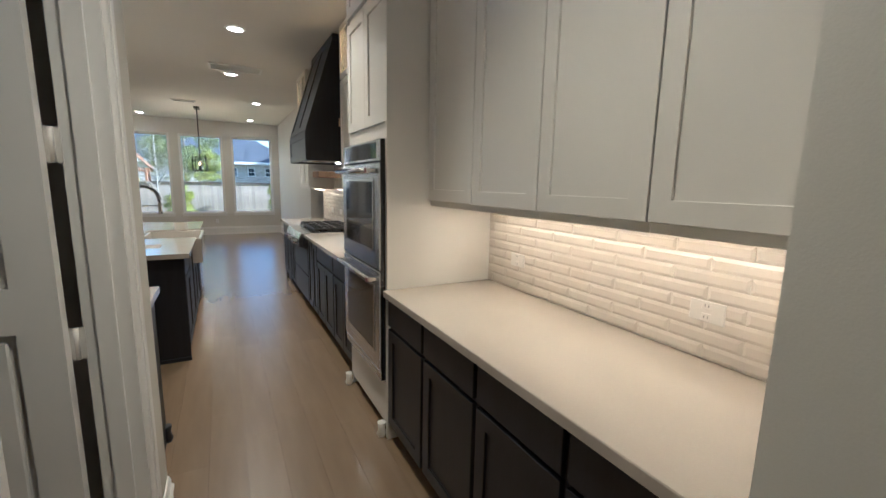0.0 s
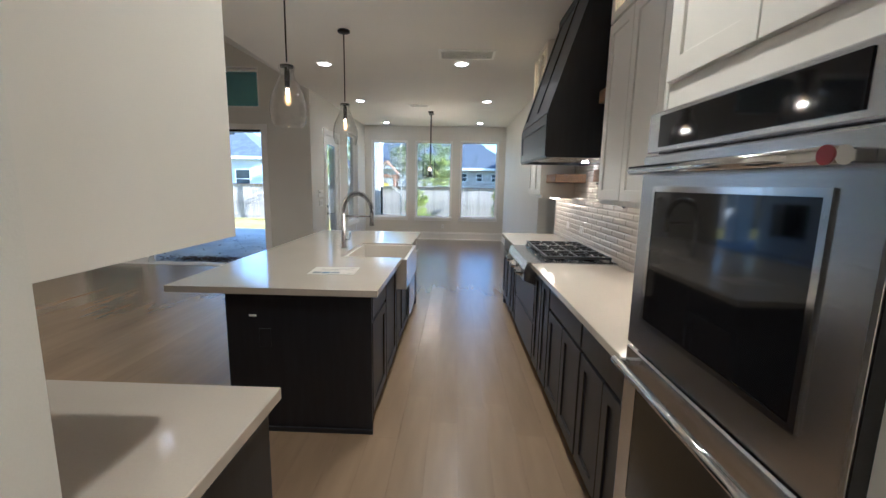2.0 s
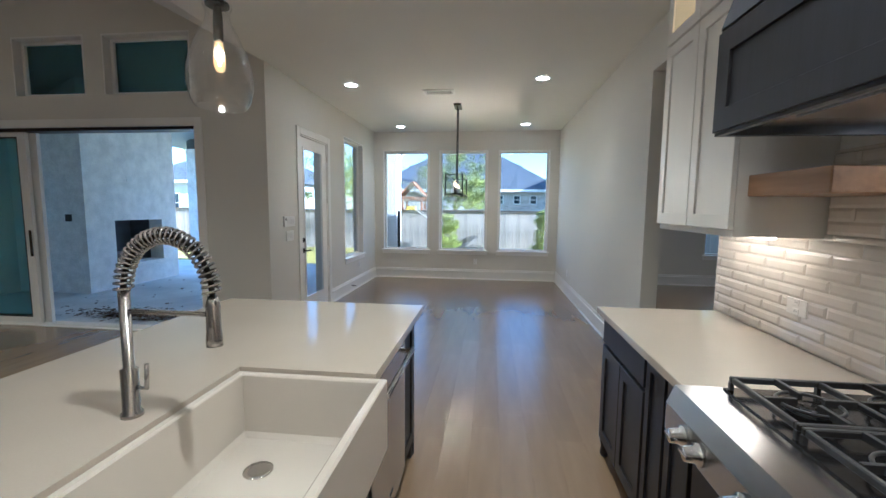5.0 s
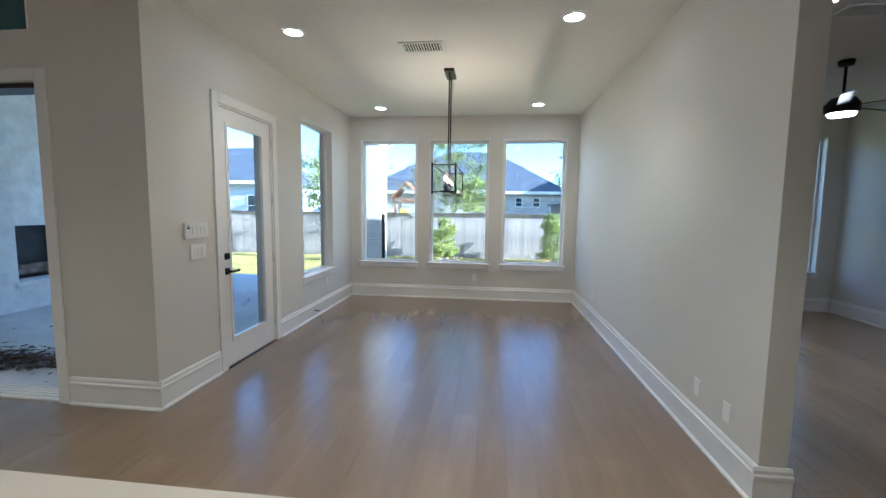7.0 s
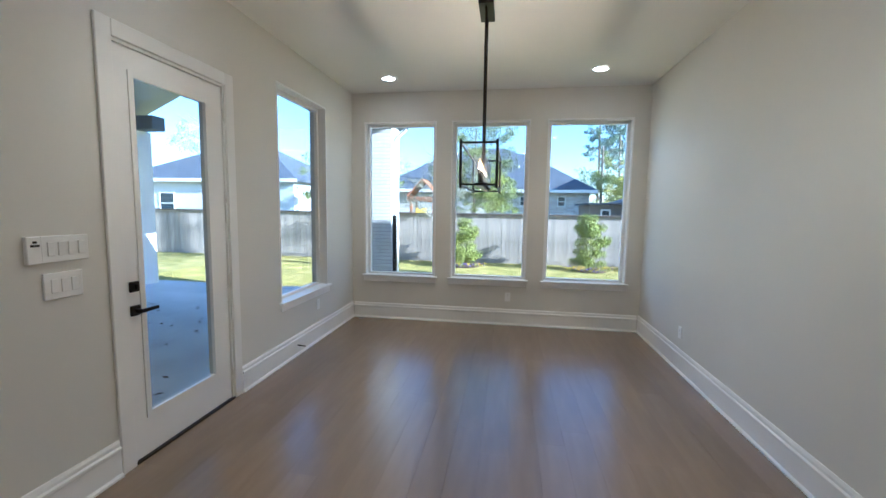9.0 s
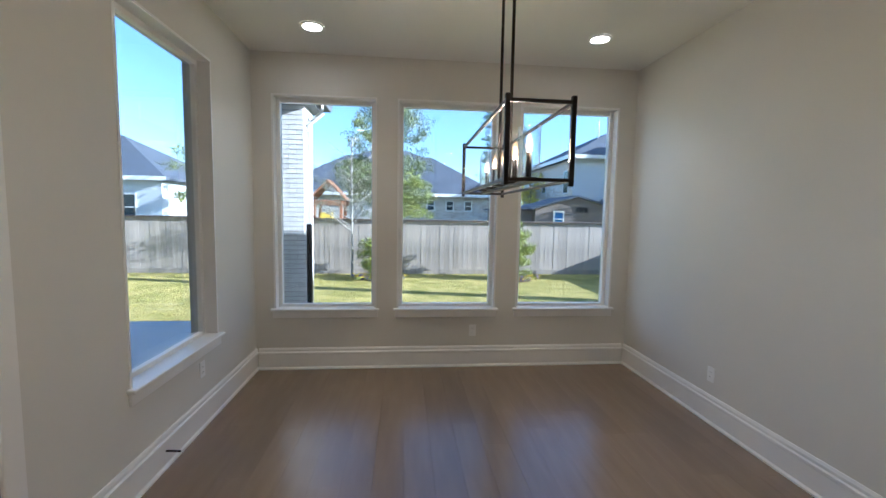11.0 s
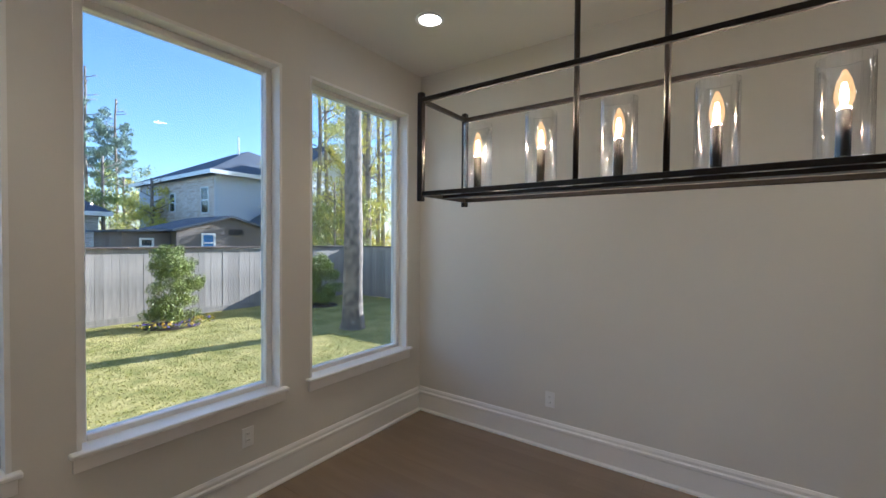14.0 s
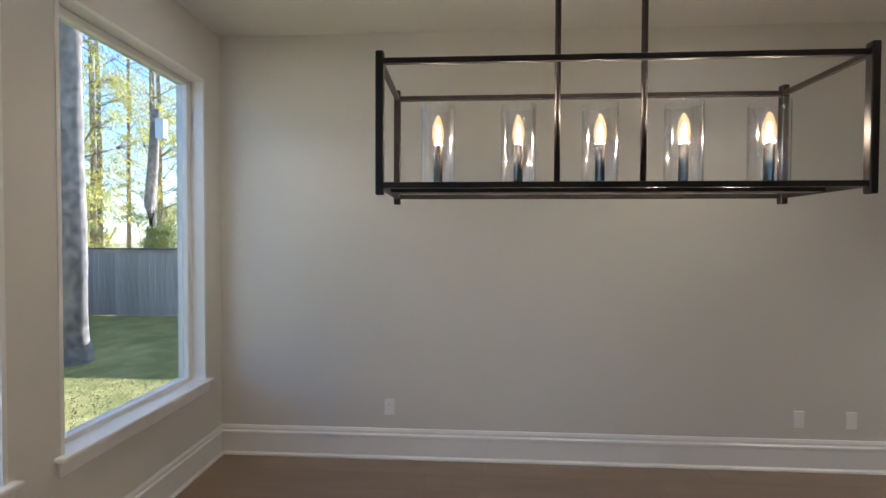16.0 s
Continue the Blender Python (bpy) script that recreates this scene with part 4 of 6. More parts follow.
bm = framed(-1, 0.886, H0, H1, 1.74, 2.03, 0.065, 0.009, False)
part("apron_frame", bm, CABDARK, hd)
n = Vector((-1.0, 0, 0.32)).normalized()
bm = B()
for a, b, f0, f1 in ((H0, H0 + 0.07, 0.0, 1.0), (H1 - 0.07, H1, 0.0, 1.0), (5.425, 5.495, 0.07, 0.95), (H0 + 0.07, H1 - 0.07, 0.0, 0.07), (H0 + 0.07, H1 - 0.07, 0.95, 1.0)):
    p0, p1 = (0.90 + 0.32 * f0, 2.04 + f0), (0.90 + 0.32 * f1, 2.04 + f1)
    q0, q1 = (p0[0] + n.x * 0.010, p0[1] + n.z * 0.010), (p1[0] + n.x * 0.010, p1[1] + n.z * 0.010)
    prism(bm, [p0, p1, q1, q0], "y", a, b)
part("canopy_frame", bm, CABDARK, hd)
ins = part("insert", box(B(), 0.94, 1.54, H0 + 0.04, H1 - 0.04, 1.752, 1.768), STEEL, hd, "stainless hood insert")
for yy in (5.2, 5.46, 5.72):
    part("filter", box(B(), 1.0, 1.34, yy - 0.12, yy + 0.12, 1.746, 1.752, 0.001), STEEL, ins)
for yy in (5.13, 5.79):
    part("hood_lens", lathe(B(), [(0.03, 1.744), (0.03, 1.75)], 1.45, yy, 16), CANGLOW, ins, "lit hood lamp")
    lamp("SPOT", "hood_lamp", (1.43, yy, 1.735), 3.0, (1.0, 0.72, 0.42), 0.03)
part("top_trim", box(B(), 1.19, 1.562, H0 - 0.01, H1 + 0.01, 2.98, 3.045, 0.004), CABDARK, hd)

for y0, y1, z in ((4.66, 4.893, 1.56), (4.66, 4.893, 2.10), (6.027, 6.436, 1.56)):
    solo("wall_shelf", box(B(), 1.24, 1.545, y0, y1, z, z + 0.085, 0.004), SHELFWOOD, (1.4, (y0 + y1) / 2, z), "thick natural oak shelf beside the hood", "shelf")
solo("cabinet_light", box(B(), 1.38, 1.42, 3.4, 4.5, 1.402, 1.414, 0.003), STRIPGLOW, (1.40, 3.95, 1.402), "slim warm LED strip under the wall cabinets", "cabinet light")
solo("cabinet_light", box(B(), 1.38, 1.42, 6.52, 7.08, 1.382, 1.394, 0.003), STRIPGLOW, (1.40, 6.8, 1.382), "slim warm LED strip under the wall cabinets", "cabinet light")
lamp("AREA", "strip_lamp", (1.40, 3.95, 1.398), STRIP_W, (1.0, 0.70, 0.38), 0.05, 1.0)
lamp("AREA", "strip_lamp", (1.40, 6.80, 1.378), STRIP_W * 0.6, (1.0, 0.70, 0.38), 0.05, 0.5)

pf = thing("pot_filler", (1.54, 5.035, 1.40), "brushed nickel folding pot filler on the tiles", "pot filler")
bm = lathe(B(), [(0.034, 0), (0.034, 0.012), (0.017, 0.016), (0.017, 0.085)], 0, 0, 18)
bm.transform(Matrix.Translation((1.540, 5.035, 1.40)) @ pose(0, 0, 0, 0, -90, 0))
part("mount", bm, NICKEL, pf)
part("valve_body", tube(B(), [(1.475, 5.02, 1.40), (1.475, 5.10, 1.40)], 0.014), NICKEL, pf)
part("lever", tube(B(), [(1.475, 5.10, 1.40), (1.462, 5.115, 1.40), (1.45, 5.115, 1.46)], 0.006), NICKEL, pf)
part("upright", tube(B(), [(1.475, 5.04, 1.395), (1.475, 5.04, 1.508)], 0.014), NICKEL, pf)
part("arm", tube(B(), [(1.475, 5.04, 1.487), (1.475, 5.30, 1.487)], 0.009), NICKEL, pf)
part("joint", tube(B(), [(1.472, 5.298, 1.465), (1.472, 5.298, 1.562)], 0.013), NICKEL, pf)
part("arm", tube(B(), [(1.472, 5.298, 1.548), (1.458, 5.362, 1.548)], 0.009), NICKEL, pf)
part("spout", lathe(B(), [(0.011, 1.462), (0.011, 1.53), (0.019, 1.535), (0.019, 1.562), (0.0, 1.563)], 1.458, 5.364, 16), NICKEL, pf)
part("lever", tube(B(), [(1.458, 5.364, 1.55), (1.425, 5.364, 1.552)], 0.006), NICKEL, pf)

# bar cabinets backing on the pantry wall
c = thing("bar_cabinet", (-1.2, 2.62, 0), "dark-stained bar base cabinet with plain end panel", "cabinet")
part("body", box(B(), -2.2, -0.30, 2.284, 2.935, 0.10, 0.876), CABDARK, c)
part("end_panel", box(B(), -0.299, -0.281, 2.284, 2.96, 0.0, 0.876, 0.002), CABDARK, c)
part("toe_kick", box(B(), -2.2, -0.30, 2.284, 2.87, 0.0, 0.10), CABBACK, c)
for k in range(4):
    a = -2.19 + k * 0.472
    bm = framed(1, 2.956, a, a + 0.465, 0.118, 0.862, 0.06)
    for v in bm.verts:
        v.co.x, v.co.y = v.co.y, v.co.x
    bmesh.ops.recalc_face_normals(bm, faces=bm.faces)
    part("door", bm, CABDARK, c)
part("foot", lathe(B(), [(0.018, 0), (0.026, 0.02), (0.018, 0.06), (0.024, 0.1)], -0.275, 2.945, 12), CABDARK, c)
worktop("countertop", -2.2, -0.255, 2.284, 2.995, "white quartz bar countertop with square edge")
c = thing("wall_cabinet", (-1.2, 2.58, 1.385), "white bar wall cabinet with plain end panel", "cabinet", "white wall cabinets")
part("body", box(B(), -2.2, -0.312, 2.284, 2.86, 1.385, 3.03), CABWHITE, c)
part("end_panel", box(B(), -0.311, -0.293, 2.284, 2.862, 1.385, 3.03), CABWHITE, c)
for k in range(4):
    a = -2.19 + k * 0.472
    part("door", box(B(), a, a + 0.466, 2.863, 2.884, 1.389, 3.026, 0.002), CABWHITE, c)

# island
IX0, IX1, IY0, IY1 = -1.42, -0.180, 4.118, 7.035
SK = (-0.70, -0.138, 5.19, 6.00)
worktop("countertop", IX0, IX1, IY0, IY1, "large white quartz island countertop with seating overhang", [(-0.695, IX1, SK[2], SK[3])])
c = thing("island_base", (-0.65, 5.5, 0), "dark-stained kitchen island base with plain end panels", "island")
FX = -0.222
bm = B()
box(bm, -1.085, -0.244, 4.185, 5.188, 0.10, 0.876)
box(bm, -1.085, -0.72, 5.188, 6.002, 0.10, 0.876)
box(bm, -1.085, -0.244, 6.002, 6.05, 0.10, 0.876)
box(bm, -1.085, -0.85, 6.05, 6.66, 0.10, 0.876)
box(bm, -1.085, -0.244, 6.66, 6.965, 0.10, 0.876)
part("body", bm, CABDARK, c)
part("end_panel", box(B(), -1.088, -0.224, 4.165, 4.184, 0.0, 0.876, 0.002), CABDARK, c)
part("end_panel", box(B(), -1.088, -0.224, 6.966, 6.985, 0.0, 0.876, 0.002), CABDARK, c)
part("back_panel", box(B(), -1.105, -1.086, 4.185, 6.965, 0.0, 0.876, 0.002), CABDARK, c)
part("base_rail", box(B(), -1.10, -0.22, 4.150, 4.165, 0.0, 0.03, 0.002), CABDARK, c)
part("toe_kick", box(B(), -1.08, -0.32, 4.186, 6.96, 0.0, 0.10), CABBACK, c)
part("drawer_front", slab_front(1, FX, 4.195, 4.655, 0.715, 0.862), CABDARK, c)
part("door", shaker(1, FX, 4.195, 4.655, 0.118, 0.695), CABDARK, c)
part("door", shaker(1, FX, 4.675, 5.175, 0.118, 0.862), CABDARK, c)
for a, b in ((5.20, 5.592), (5.598, 5.99)):
    part("door", shaker(1, FX, a, b, 0.118, 0.625), CABDARK, c)
part("door", shaker(1, FX, 6.68, 6.955, 0.118, 0.862), CABDARK, c)
part("foot", lathe(B(), [(0.018, 0), (0.026, 0.02), (0.020, 0.06), (0.030, 0.10)], -0.25, 6.94, 14), CABDARK, c)
outlet("y", 4.164, -1, -0.93, 0.735, "blank", 0.045, 0.012, "small white mark on the island end panel")
outlet("y", 4.164, -1, -0.86, 0.60, "blank", 0.07, 0.115, "dark outlet plate on the island end panel").children[0].data.materials[0] = CABDARK

dw = thing("dishwasher", (-0.5, 6.355, 0.10), "stainless steel dishwasher built into the island", "dishwasher")
part("body", box(B(), -0.845, -0.245, 6.053, 6.657, 0.102, 0.873), ENAMEL, dw)
dr = part("door", box(B(), -0.244, -0.212, 6.056, 6.654, 0.12, 0.870, 0.004), STEEL, dw)
bm = tube(B(), [(-0.165, 6.09, 0.79), (-0.165, 6.62, 0.79)], 0.013, 12)
for yy in (6.11, 6.60):
    box(bm, -0.215, -0.165, yy - 0.011, yy + 0.011, 0.779, 0.801, 0.003)
part("handle", bm, CHROME, dr)
part("badge", box(B(), -0.213, -0.2105, 6.33, 6.38, 0.20, 0.215), DARKHOLE, dr)

sk = thing("farmhouse_sink", (-0.4, 5.535, 0.63), "white fireclay farmhouse sink with apron front", "sink")
x0, x1, y0, y1 = -0.694, SK[1], SK[2] + 0.003, SK[3] - 0.003
bm = B()
loops = []
for e, z in ((0.0, 0.645), (0.0, 0.896), (0.006, 0.902), (0.024, 0.902), (0.030, 0.896), (0.034, 0.69), (0.05, 0.672)):
    loops.append([bm.verts.new(c) for c in ((x0 + e, y0 + e, z), (x1 - e, y0 + e, z), (x1 - e, y1 - e, z), (x0 + e, y1 - e, z))])
for p, q in zip(loops, loops[1:]):
    for k in range(4):
        bm.faces.new((p[k], p[(k + 1) % 4], q[(k + 1) % 4], q[k]))
bm.faces.new(loops[-1])
bm.faces.new(loops[0][::-1])
bmesh.ops.recalc_face_normals(bm, faces=bm.faces)
part("basin", bm, FIRECLAY, sk)
part("drain", lathe(B(), [(0.045, 0.672), (0.045, 0.676), (0.03, 0.674), (0.0, 0.673)], -0.50, 5.78, 20), CHROME, sk, "chrome drain")

fc = thing("kitchen_faucet", (-0.777, 5.63, 0.915), "brushed nickel spring pull-down kitchen faucet", "faucet")
fx, fy = -0.777, 5.63
part("body", lathe(B(), [(0.028, 0.915), (0.028, 0.925), (0.022, 0.93), (0.022, 1.05), (0.014, 1.055), (0.014, 1.27)], fx, fy, 20), NICKEL, fc)
arch = [(fx + 0.13 - 0.13 * math.cos(t * math.pi / 16), fy, 1.27 + 0.155 * math.sin(t * math.pi / 16)) for t in range(17)]
part("hose", tube(B(), arch + [(fx + 0.26, fy, 1.22)], 0.008, 10), BLACKMETAL, fc)
coil = []
for k in range(420):
    t = k / 419 * 16
    i = min(int(t), 15)
    a, b = Vector(arch[i]), Vector(arch[i + 1])
    p = a.lerp(b, t - i)
    d = (b - a).normalized()
    side, up = Vector((0, 1, 0)), d.cross(Vector((0, 1, 0)))
    w = k * 2 * math.pi / 14
    coil.append(p + (side * math.cos(w) + up * math.sin(w)) * 0.021)
part("spring", tube(B(), coil, 0.0040, 5), NICKEL, fc)
part("spray_head", lathe(B(), [(0.012, 1.265), (0.018, 1.24), (0.018, 1.175), (0.021, 1.15), (0.021, 1.13)], fx + 0.26, fy, 16), NICKEL, fc)
part("holder_arm", tube(B(), [(fx, fy, 1.215), (fx + 0.245, fy, 1.215)], 0.007), NICKEL, fc)
part("lever", tube(B(), [(fx + 0.02, fy, 1.0), (fx + 0.055, fy - 0.005, 1.0), (fx + 0.06, fy - 0.005, 1.07)], 0.006), NICKEL, fc)

pp = thing("paper_sheet", (-0.53, 4.63, 0.916), "white printed instruction sheets on the island", "paper")
bm = box(B(), -0.16, 0.15, -0.125, 0.115, 0, 0.0012)
bm.transform(Matrix.Translation((-0.57, 4.63, 0.9155)) @ pose(0, 0, 0, 0, 0, 3))
part("sheet", bm, PAPER, pp)
for k in range(3):
    bm = box(B(), -0.135 + 0.062 * k, -0.080 + 0.062 * k, -0.095, -0.045, 0, 0.0006)
    bm.transform(Matrix.Translation((-0.57, 4.63, 0.9168)) @ pose(0, 0, 0, 0, 0, 3))
    part("picture", bm, (INK, INKBLUE, INK)[k], pp, "small printed picture")
for x, y, w in ((-0.10, 0.0, 0.09), (-0.02, 0.0, 0.05), (0.06, 0.02, 0.06), (-0.10, 0.03, 0.12), (0.10, -0.09, 0.03), (0.16, 0.06, 0.02), (0.02, 0.06, 0.10)):
    bm = box(B(), x, x + w, y, y + 0.004, 0, 0.0005)
    bm.transform(Matrix.Translation((-0.57, 4.63, 0.9168)) @ pose(0, 0, 0, 0, 0, 3))
    part("print_line", bm, INK, pp)


def pendant(x, y, zb=1.915):
    p = thing("pendant_light", (x, y, CEIL), "clear glass teardrop pendant light with dark stem", "pendant light", "island pendants")
    part("canopy", lathe(B(), [(0.062, CEIL), (0.062, CEIL - 0.018), (0.05, CEIL - 0.025), (0.012, CEIL - 0.03)], x, y, 24), BLACKMETAL, p)
    part("stem", tube(B(), [(x, y, CEIL - 0.03), (x, y, zb + 0.44)], 0.006, 8), BLACKMETAL, p)
    sh = lathe(B(), [(0.100, zb), (0.116, zb + 0.03), (0.128, zb + 0.09), (0.125, zb + 0.15), (0.108, zb + 0.22), (0.076, zb + 0.29), (0.050, zb + 0.345), (0.044, zb + 0.375), (0.055, zb + 0.40), (0.056, zb + 0.415)], x, y, 36, cap=False)
    s = part("shade", sh, LAMPGLASS, p, "clear blown glass shade")
    s.visible_shadow = False
    so = part("socket", lathe(B(), [(0.046, zb + 0.405), (0.046, zb + 0.418), (0.012, zb + 0.42), (0.019, zb + 0.36), (0.019, zb + 0.27), (0.015, zb + 0.265)], x, y, 18), BLACKMETAL, p)
    bl = part("bulb", lathe(B(), [(0.012, zb + 0.265), (0.017, zb + 0.245), (0.024, zb + 0.20), (0.022, zb + 0.165), (0.010, zb + 0.145), (0.0, zb + 0.143)], x, y, 16), BULBSHELL, p)
    bl.visible_shadow = False
    part("filament", lathe(B(), [(0.005, zb + 0.17), (0.008, zb + 0.20), (0.005, zb + 0.245)], x, y, 8), BULB, bl, "glowing filament")
    lamp("POINT", "pendant_lamp", (x, y, zb + 0.20), PENDANT_W, WARM, 0.02)


pendant(-0.965, 4.90)
pendant(-0.925, 6.30)

# chandelier over the dining place
CX0, CX1, CY0, CY1, CZ0, CZ1 = -0.432, -0.190, 10.536, 11.586, 1.694, 1.970
cxm, cym = (CX0 + CX1) / 2, (CY0 + CY1) / 2
ch = thing("chandelier", (cxm, cym, CEIL), "black rectangular cage chandelier with five glass cylinders, lit", "chandelier")
r = 0.0065
for z in (CZ0, CZ1):
    for x in (CX0, CX1):
        part("rail", box(B(), x - r, x + r, CY0, CY1, z - r, z + r, 0.0015), BLACKMETAL, ch)
    for y in (CY0, CY1):
        part("crossbar", box(B(), CX0, CX1, y - r, y + r, z - r, z + r, 0.0015), BLACKMETAL, ch)
for x in (CX0, CX1):
    for y in (CY0, CY1):
        part("corner_post", box(B(), x - 0.009, x + 0.009, y - 0.009, y + 0.009, CZ0 - 0.022, CZ1 + 0.022, 0.002), BLACKMETAL, ch)
part("lamp_rail", box(B(), cxm - 0.02, cxm + 0.02, CY0, CY1, CZ0 - 0.004, CZ0 + 0.006, 0.001), BLACKMETAL, ch)
for y in (cym - 0.105, cym + 0.105):
    part("rod", tube(B(), [(cxm, y, CZ0), (cxm, y, CEIL - 0.02)], 0.0075, 10), BLACKMETAL, ch)
part("ceiling_plate", box(B(), cxm - 0.055, cxm + 0.055, cym - 0.16, cym + 0.16, CEIL - 0.028, CEIL, 0.003), BLACKMETAL, ch)
for k in range(5):
    y = cym + (k - 2) * 0.201
    z = CZ0 + 0.006
    part("dish", lathe(B(), [(0.030, z), (0.046, z + 0.004), (0.048, z + 0.010), (0.022, z + 0.014)], cxm, y, 22), BLACKMETAL, ch)
    g = part("glass_cylinder", lathe(B(), [(0.043, z + 0.009), (0.043, z + 0.203), (0.0435, z + 0.2045), (0.0425, z + 0.2055), (0.0412, z + 0.2045)], cxm, y, 32, cap=False), LAMPGLASS, ch, "clear glass cylinder")
    g.visible_shadow = False
    part("candle_sleeve", lathe(B(), [(0.0115, z + 0.012), (0.0115, z + 0.108), (0.006, z + 0.109)], cxm, y, 14), BLACKMETAL, ch)
    b = part("bulb", lathe(B(), [(0.008, z + 0.109), (0.0145, z + 0.124), (0.0155, z + 0.140), (0.011, z + 0.164), (0.003, z + 0.184)], cxm, y, 14), BULBSHELL, ch)
    b.visible_shadow = False
    part("filament", lathe(B(), [(0.003, z + 0.114), (0.0065, z + 0.126), (0.007, z + 0.140), (0.0035, z + 0.160)], cxm, y, 10), BULB, b, "glowing filament")
    lamp("POINT", "candle_lamp", (cxm, y, z + 0.135), BULB_W, (1.0, 0.66, 0.34), 0.012)

# ceiling fan in the side room
fn = thing("ceiling_fan", (3.7, 11.0, CEIL), "black ceiling fan with light, at rest", "ceiling fan")
part("canopy", lathe(B(), [(0.07, CEIL), (0.06, CEIL - 0.05), (0.02, CEIL - 0.06)], 3.7, 11.0, 20), BLACKMETAL, fn)
part("downrod", tube(B(), [(3.7, 11.0, CEIL - 0.05), (3.7, 11.0, CEIL - 0.36)], 0.013), BLACKMETAL, fn)
part("motor_housing", lathe(B(), [(0.03, 2.70), (0.10, 2.68), (0.14, 2.62), (0.14, 2.55), (0.12, 2.53)], 3.7, 11.0, 28), BLACKMETAL, fn)
part("light_lens", lathe(B(), [(0.115, 2.53), (0.10, 2.505), (0.0, 2.495)], 3.7, 11.0, 24), CANGLOW, fn, "lit frosted lens")
lamp("SPOT", "fan_lamp", (3.7, 11.0, 2.475), CAN_W * 0.7, WARM, 0.02)
for k in range(5):
    bm = box(B(), 0.12, 0.68, -0.055, 0.055, -0.004, 0.004, 0.003)
    bm.transform(Matrix.Translation((3.7, 11.0, 2.60)) @ pose(0, 0, 0, 0, 0, 20 + 72 * k) @ pose(0, 0, 0, 12, 0, 0))
    part("blade", bm, BLACKMETAL, fn)


# ---- outdoors: patio ----
G = -0.25
structure("ground", box(B(), -300, 300, -300, 300, G - 0.5, G), LAWN, "sunlit lawn, green with dry straw patches", "lawn")
structure("patio", box(B(), -9.5, DW - 0.2, NIB + 0.2, 15.3, G, -0.06), CONCRETE, "pale concrete patio slab", "patio")
structure("foundation", prism(B(), [(LW - 0.1, LS - 0.1), (DE + 0.1, LS - 0.1), (DE + 0.1, 5.05), (5.6, 5.05), (5.6, DN + 0.18), (DW - 0.18, DN + 0.18), (DW - 0.18, NIB + 0.18), (LW - 0.1, NIB + 0.18)], "z", G - 0.1, -0.205), CONCRETE, "concrete foundation under the house", "foundation")
bm = B()
e0 = CEIL + 0.10
rise = SLOPE * (DW - 0.3 - RIDGE_X)
for xa, ya, yb in ((-2.46, NIB + 0.2, 13.2), (-2.2, 13.22, 15.2), (-8.04, NIB + 0.2, 15.2)):
    zz = CEIL - 0.05 - (-0.06 if xa == -2.2 else 0.0)
    zr = CEIL - 0.05 + SLOPE * 2.56
    prism(bm, [(xa, zz), (RIDGE_X, zr), (RIDGE_X, zr + 0.14), (xa, zz + 0.14)], "y", ya, yb)
structure("patio_roof", bm, SOFFIT, "dark vaulted patio roof underside", "roof")

fp = thing("outdoor_fireplace", (-7.3, 12.1, -0.06), "white-washed brick outdoor fireplace with dark firebox", "fireplace")
for nm, a, b, z0, z1 in (("jamb", 10.95, 11.5, -0.06, 4.1), ("jamb", 12.6, 13.0, -0.06, 4.1), ("hearth_wall", 11.5, 12.6, -0.06, 0.37), ("chimney_breast", 11.5, 12.6, 1.20, 4.1)):
    part(nm, box(B(), -7.0, -6.7, a, b, z0, z1), BRICKWHITE, fp)
part("cheek", box(B(), -8.1, -7.0, 10.95, 11.25, -0.06, 4.1), BRICKWHITE, fp)
part("cheek", box(B(), -8.1, -7.0, 12.70, 13.0, -0.06, 4.1), BRICKWHITE, fp)
bm = B()
box(bm, -7.45, -7.0, 11.45, 12.65, 0.30, 0.37)
box(bm, -7.45, -7.0, 11.45, 12.65, 1.20, 1.27)
box(bm, -7.5, -7.45, 11.45, 12.65, 0.30, 1.27)
box(bm, -7.45, -7.0, 11.42, 11.5, 0.30, 1.27)
box(bm, -7.45, -7.0, 12.6, 12.68, 0.30, 1.27)
part("firebox", bm, FIREBOX, fp, "black steel firebox")
part("hearth_ledge", box(B(), -6.71, -6.64, 11.45, 12.65, 0.30, 0.365, 0.006), BRICKWHITE, fp)
for k in range(3):
    part("log", tube(B(), [(-7.2 + 0.05 * k, 11.75, 0.45 + 0.06 * (k == 1)), (-7.15 - 0.04 * k, 12.4, 0.44 + 0.09 * (k == 1))], 0.05, 10), BARK, fp)
structure("patio_wall", box(B(), -8.3, -8.1, NIB + 0.2, 11.0, G, 3.3), BRICKWHITE, "white-washed brick patio side wall", "wall")
part("wall_box", box(B(), -6.702, -6.69, 11.80, 11.92, 1.94, 2.03), PLASTIC, fp, "white junction box")
part("wall_box", box(B(), -7.08, -6.96, 10.938, 10.952, 1.20, 1.32), DARKHOLE, fp, "grey outlet cover")


def brick_skin(owner, axis, plane, side, u0, u1, z0, z1, bl=0.20, bh=0.062, joint=0.010, dep=0.012):
    """Running-bond bricks laid on one face, each a piece of its own."""
    me = {}
    row, z = 0, z0
    while z + bh <= z1 + 1e-6:
        u = u0 - (bl / 2 if row % 2 else 0)
        while u < u1 - 0.02:
            a, b = max(u, u0), min(u + bl - joint, u1)
            if b - a > 0.03:
                key = (axis, side, round(b - a, 3))
                if key not in me:
                    lo, hi = sorted((0.0, side * dep))
                    bm = box(B(), 0, b - a, lo, hi, 0, bh - joint) if axis == "y" else box(B(), lo, hi, 0, b - a, 0, bh - joint)
                    me[key] = mesh_of("brick", bm, BRICKWHITE)
                piece("brick", me[key], owner, (a, plane, z) if axis == "y" else (plane, a, z))
            u += bl
        z += bh
        row += 1


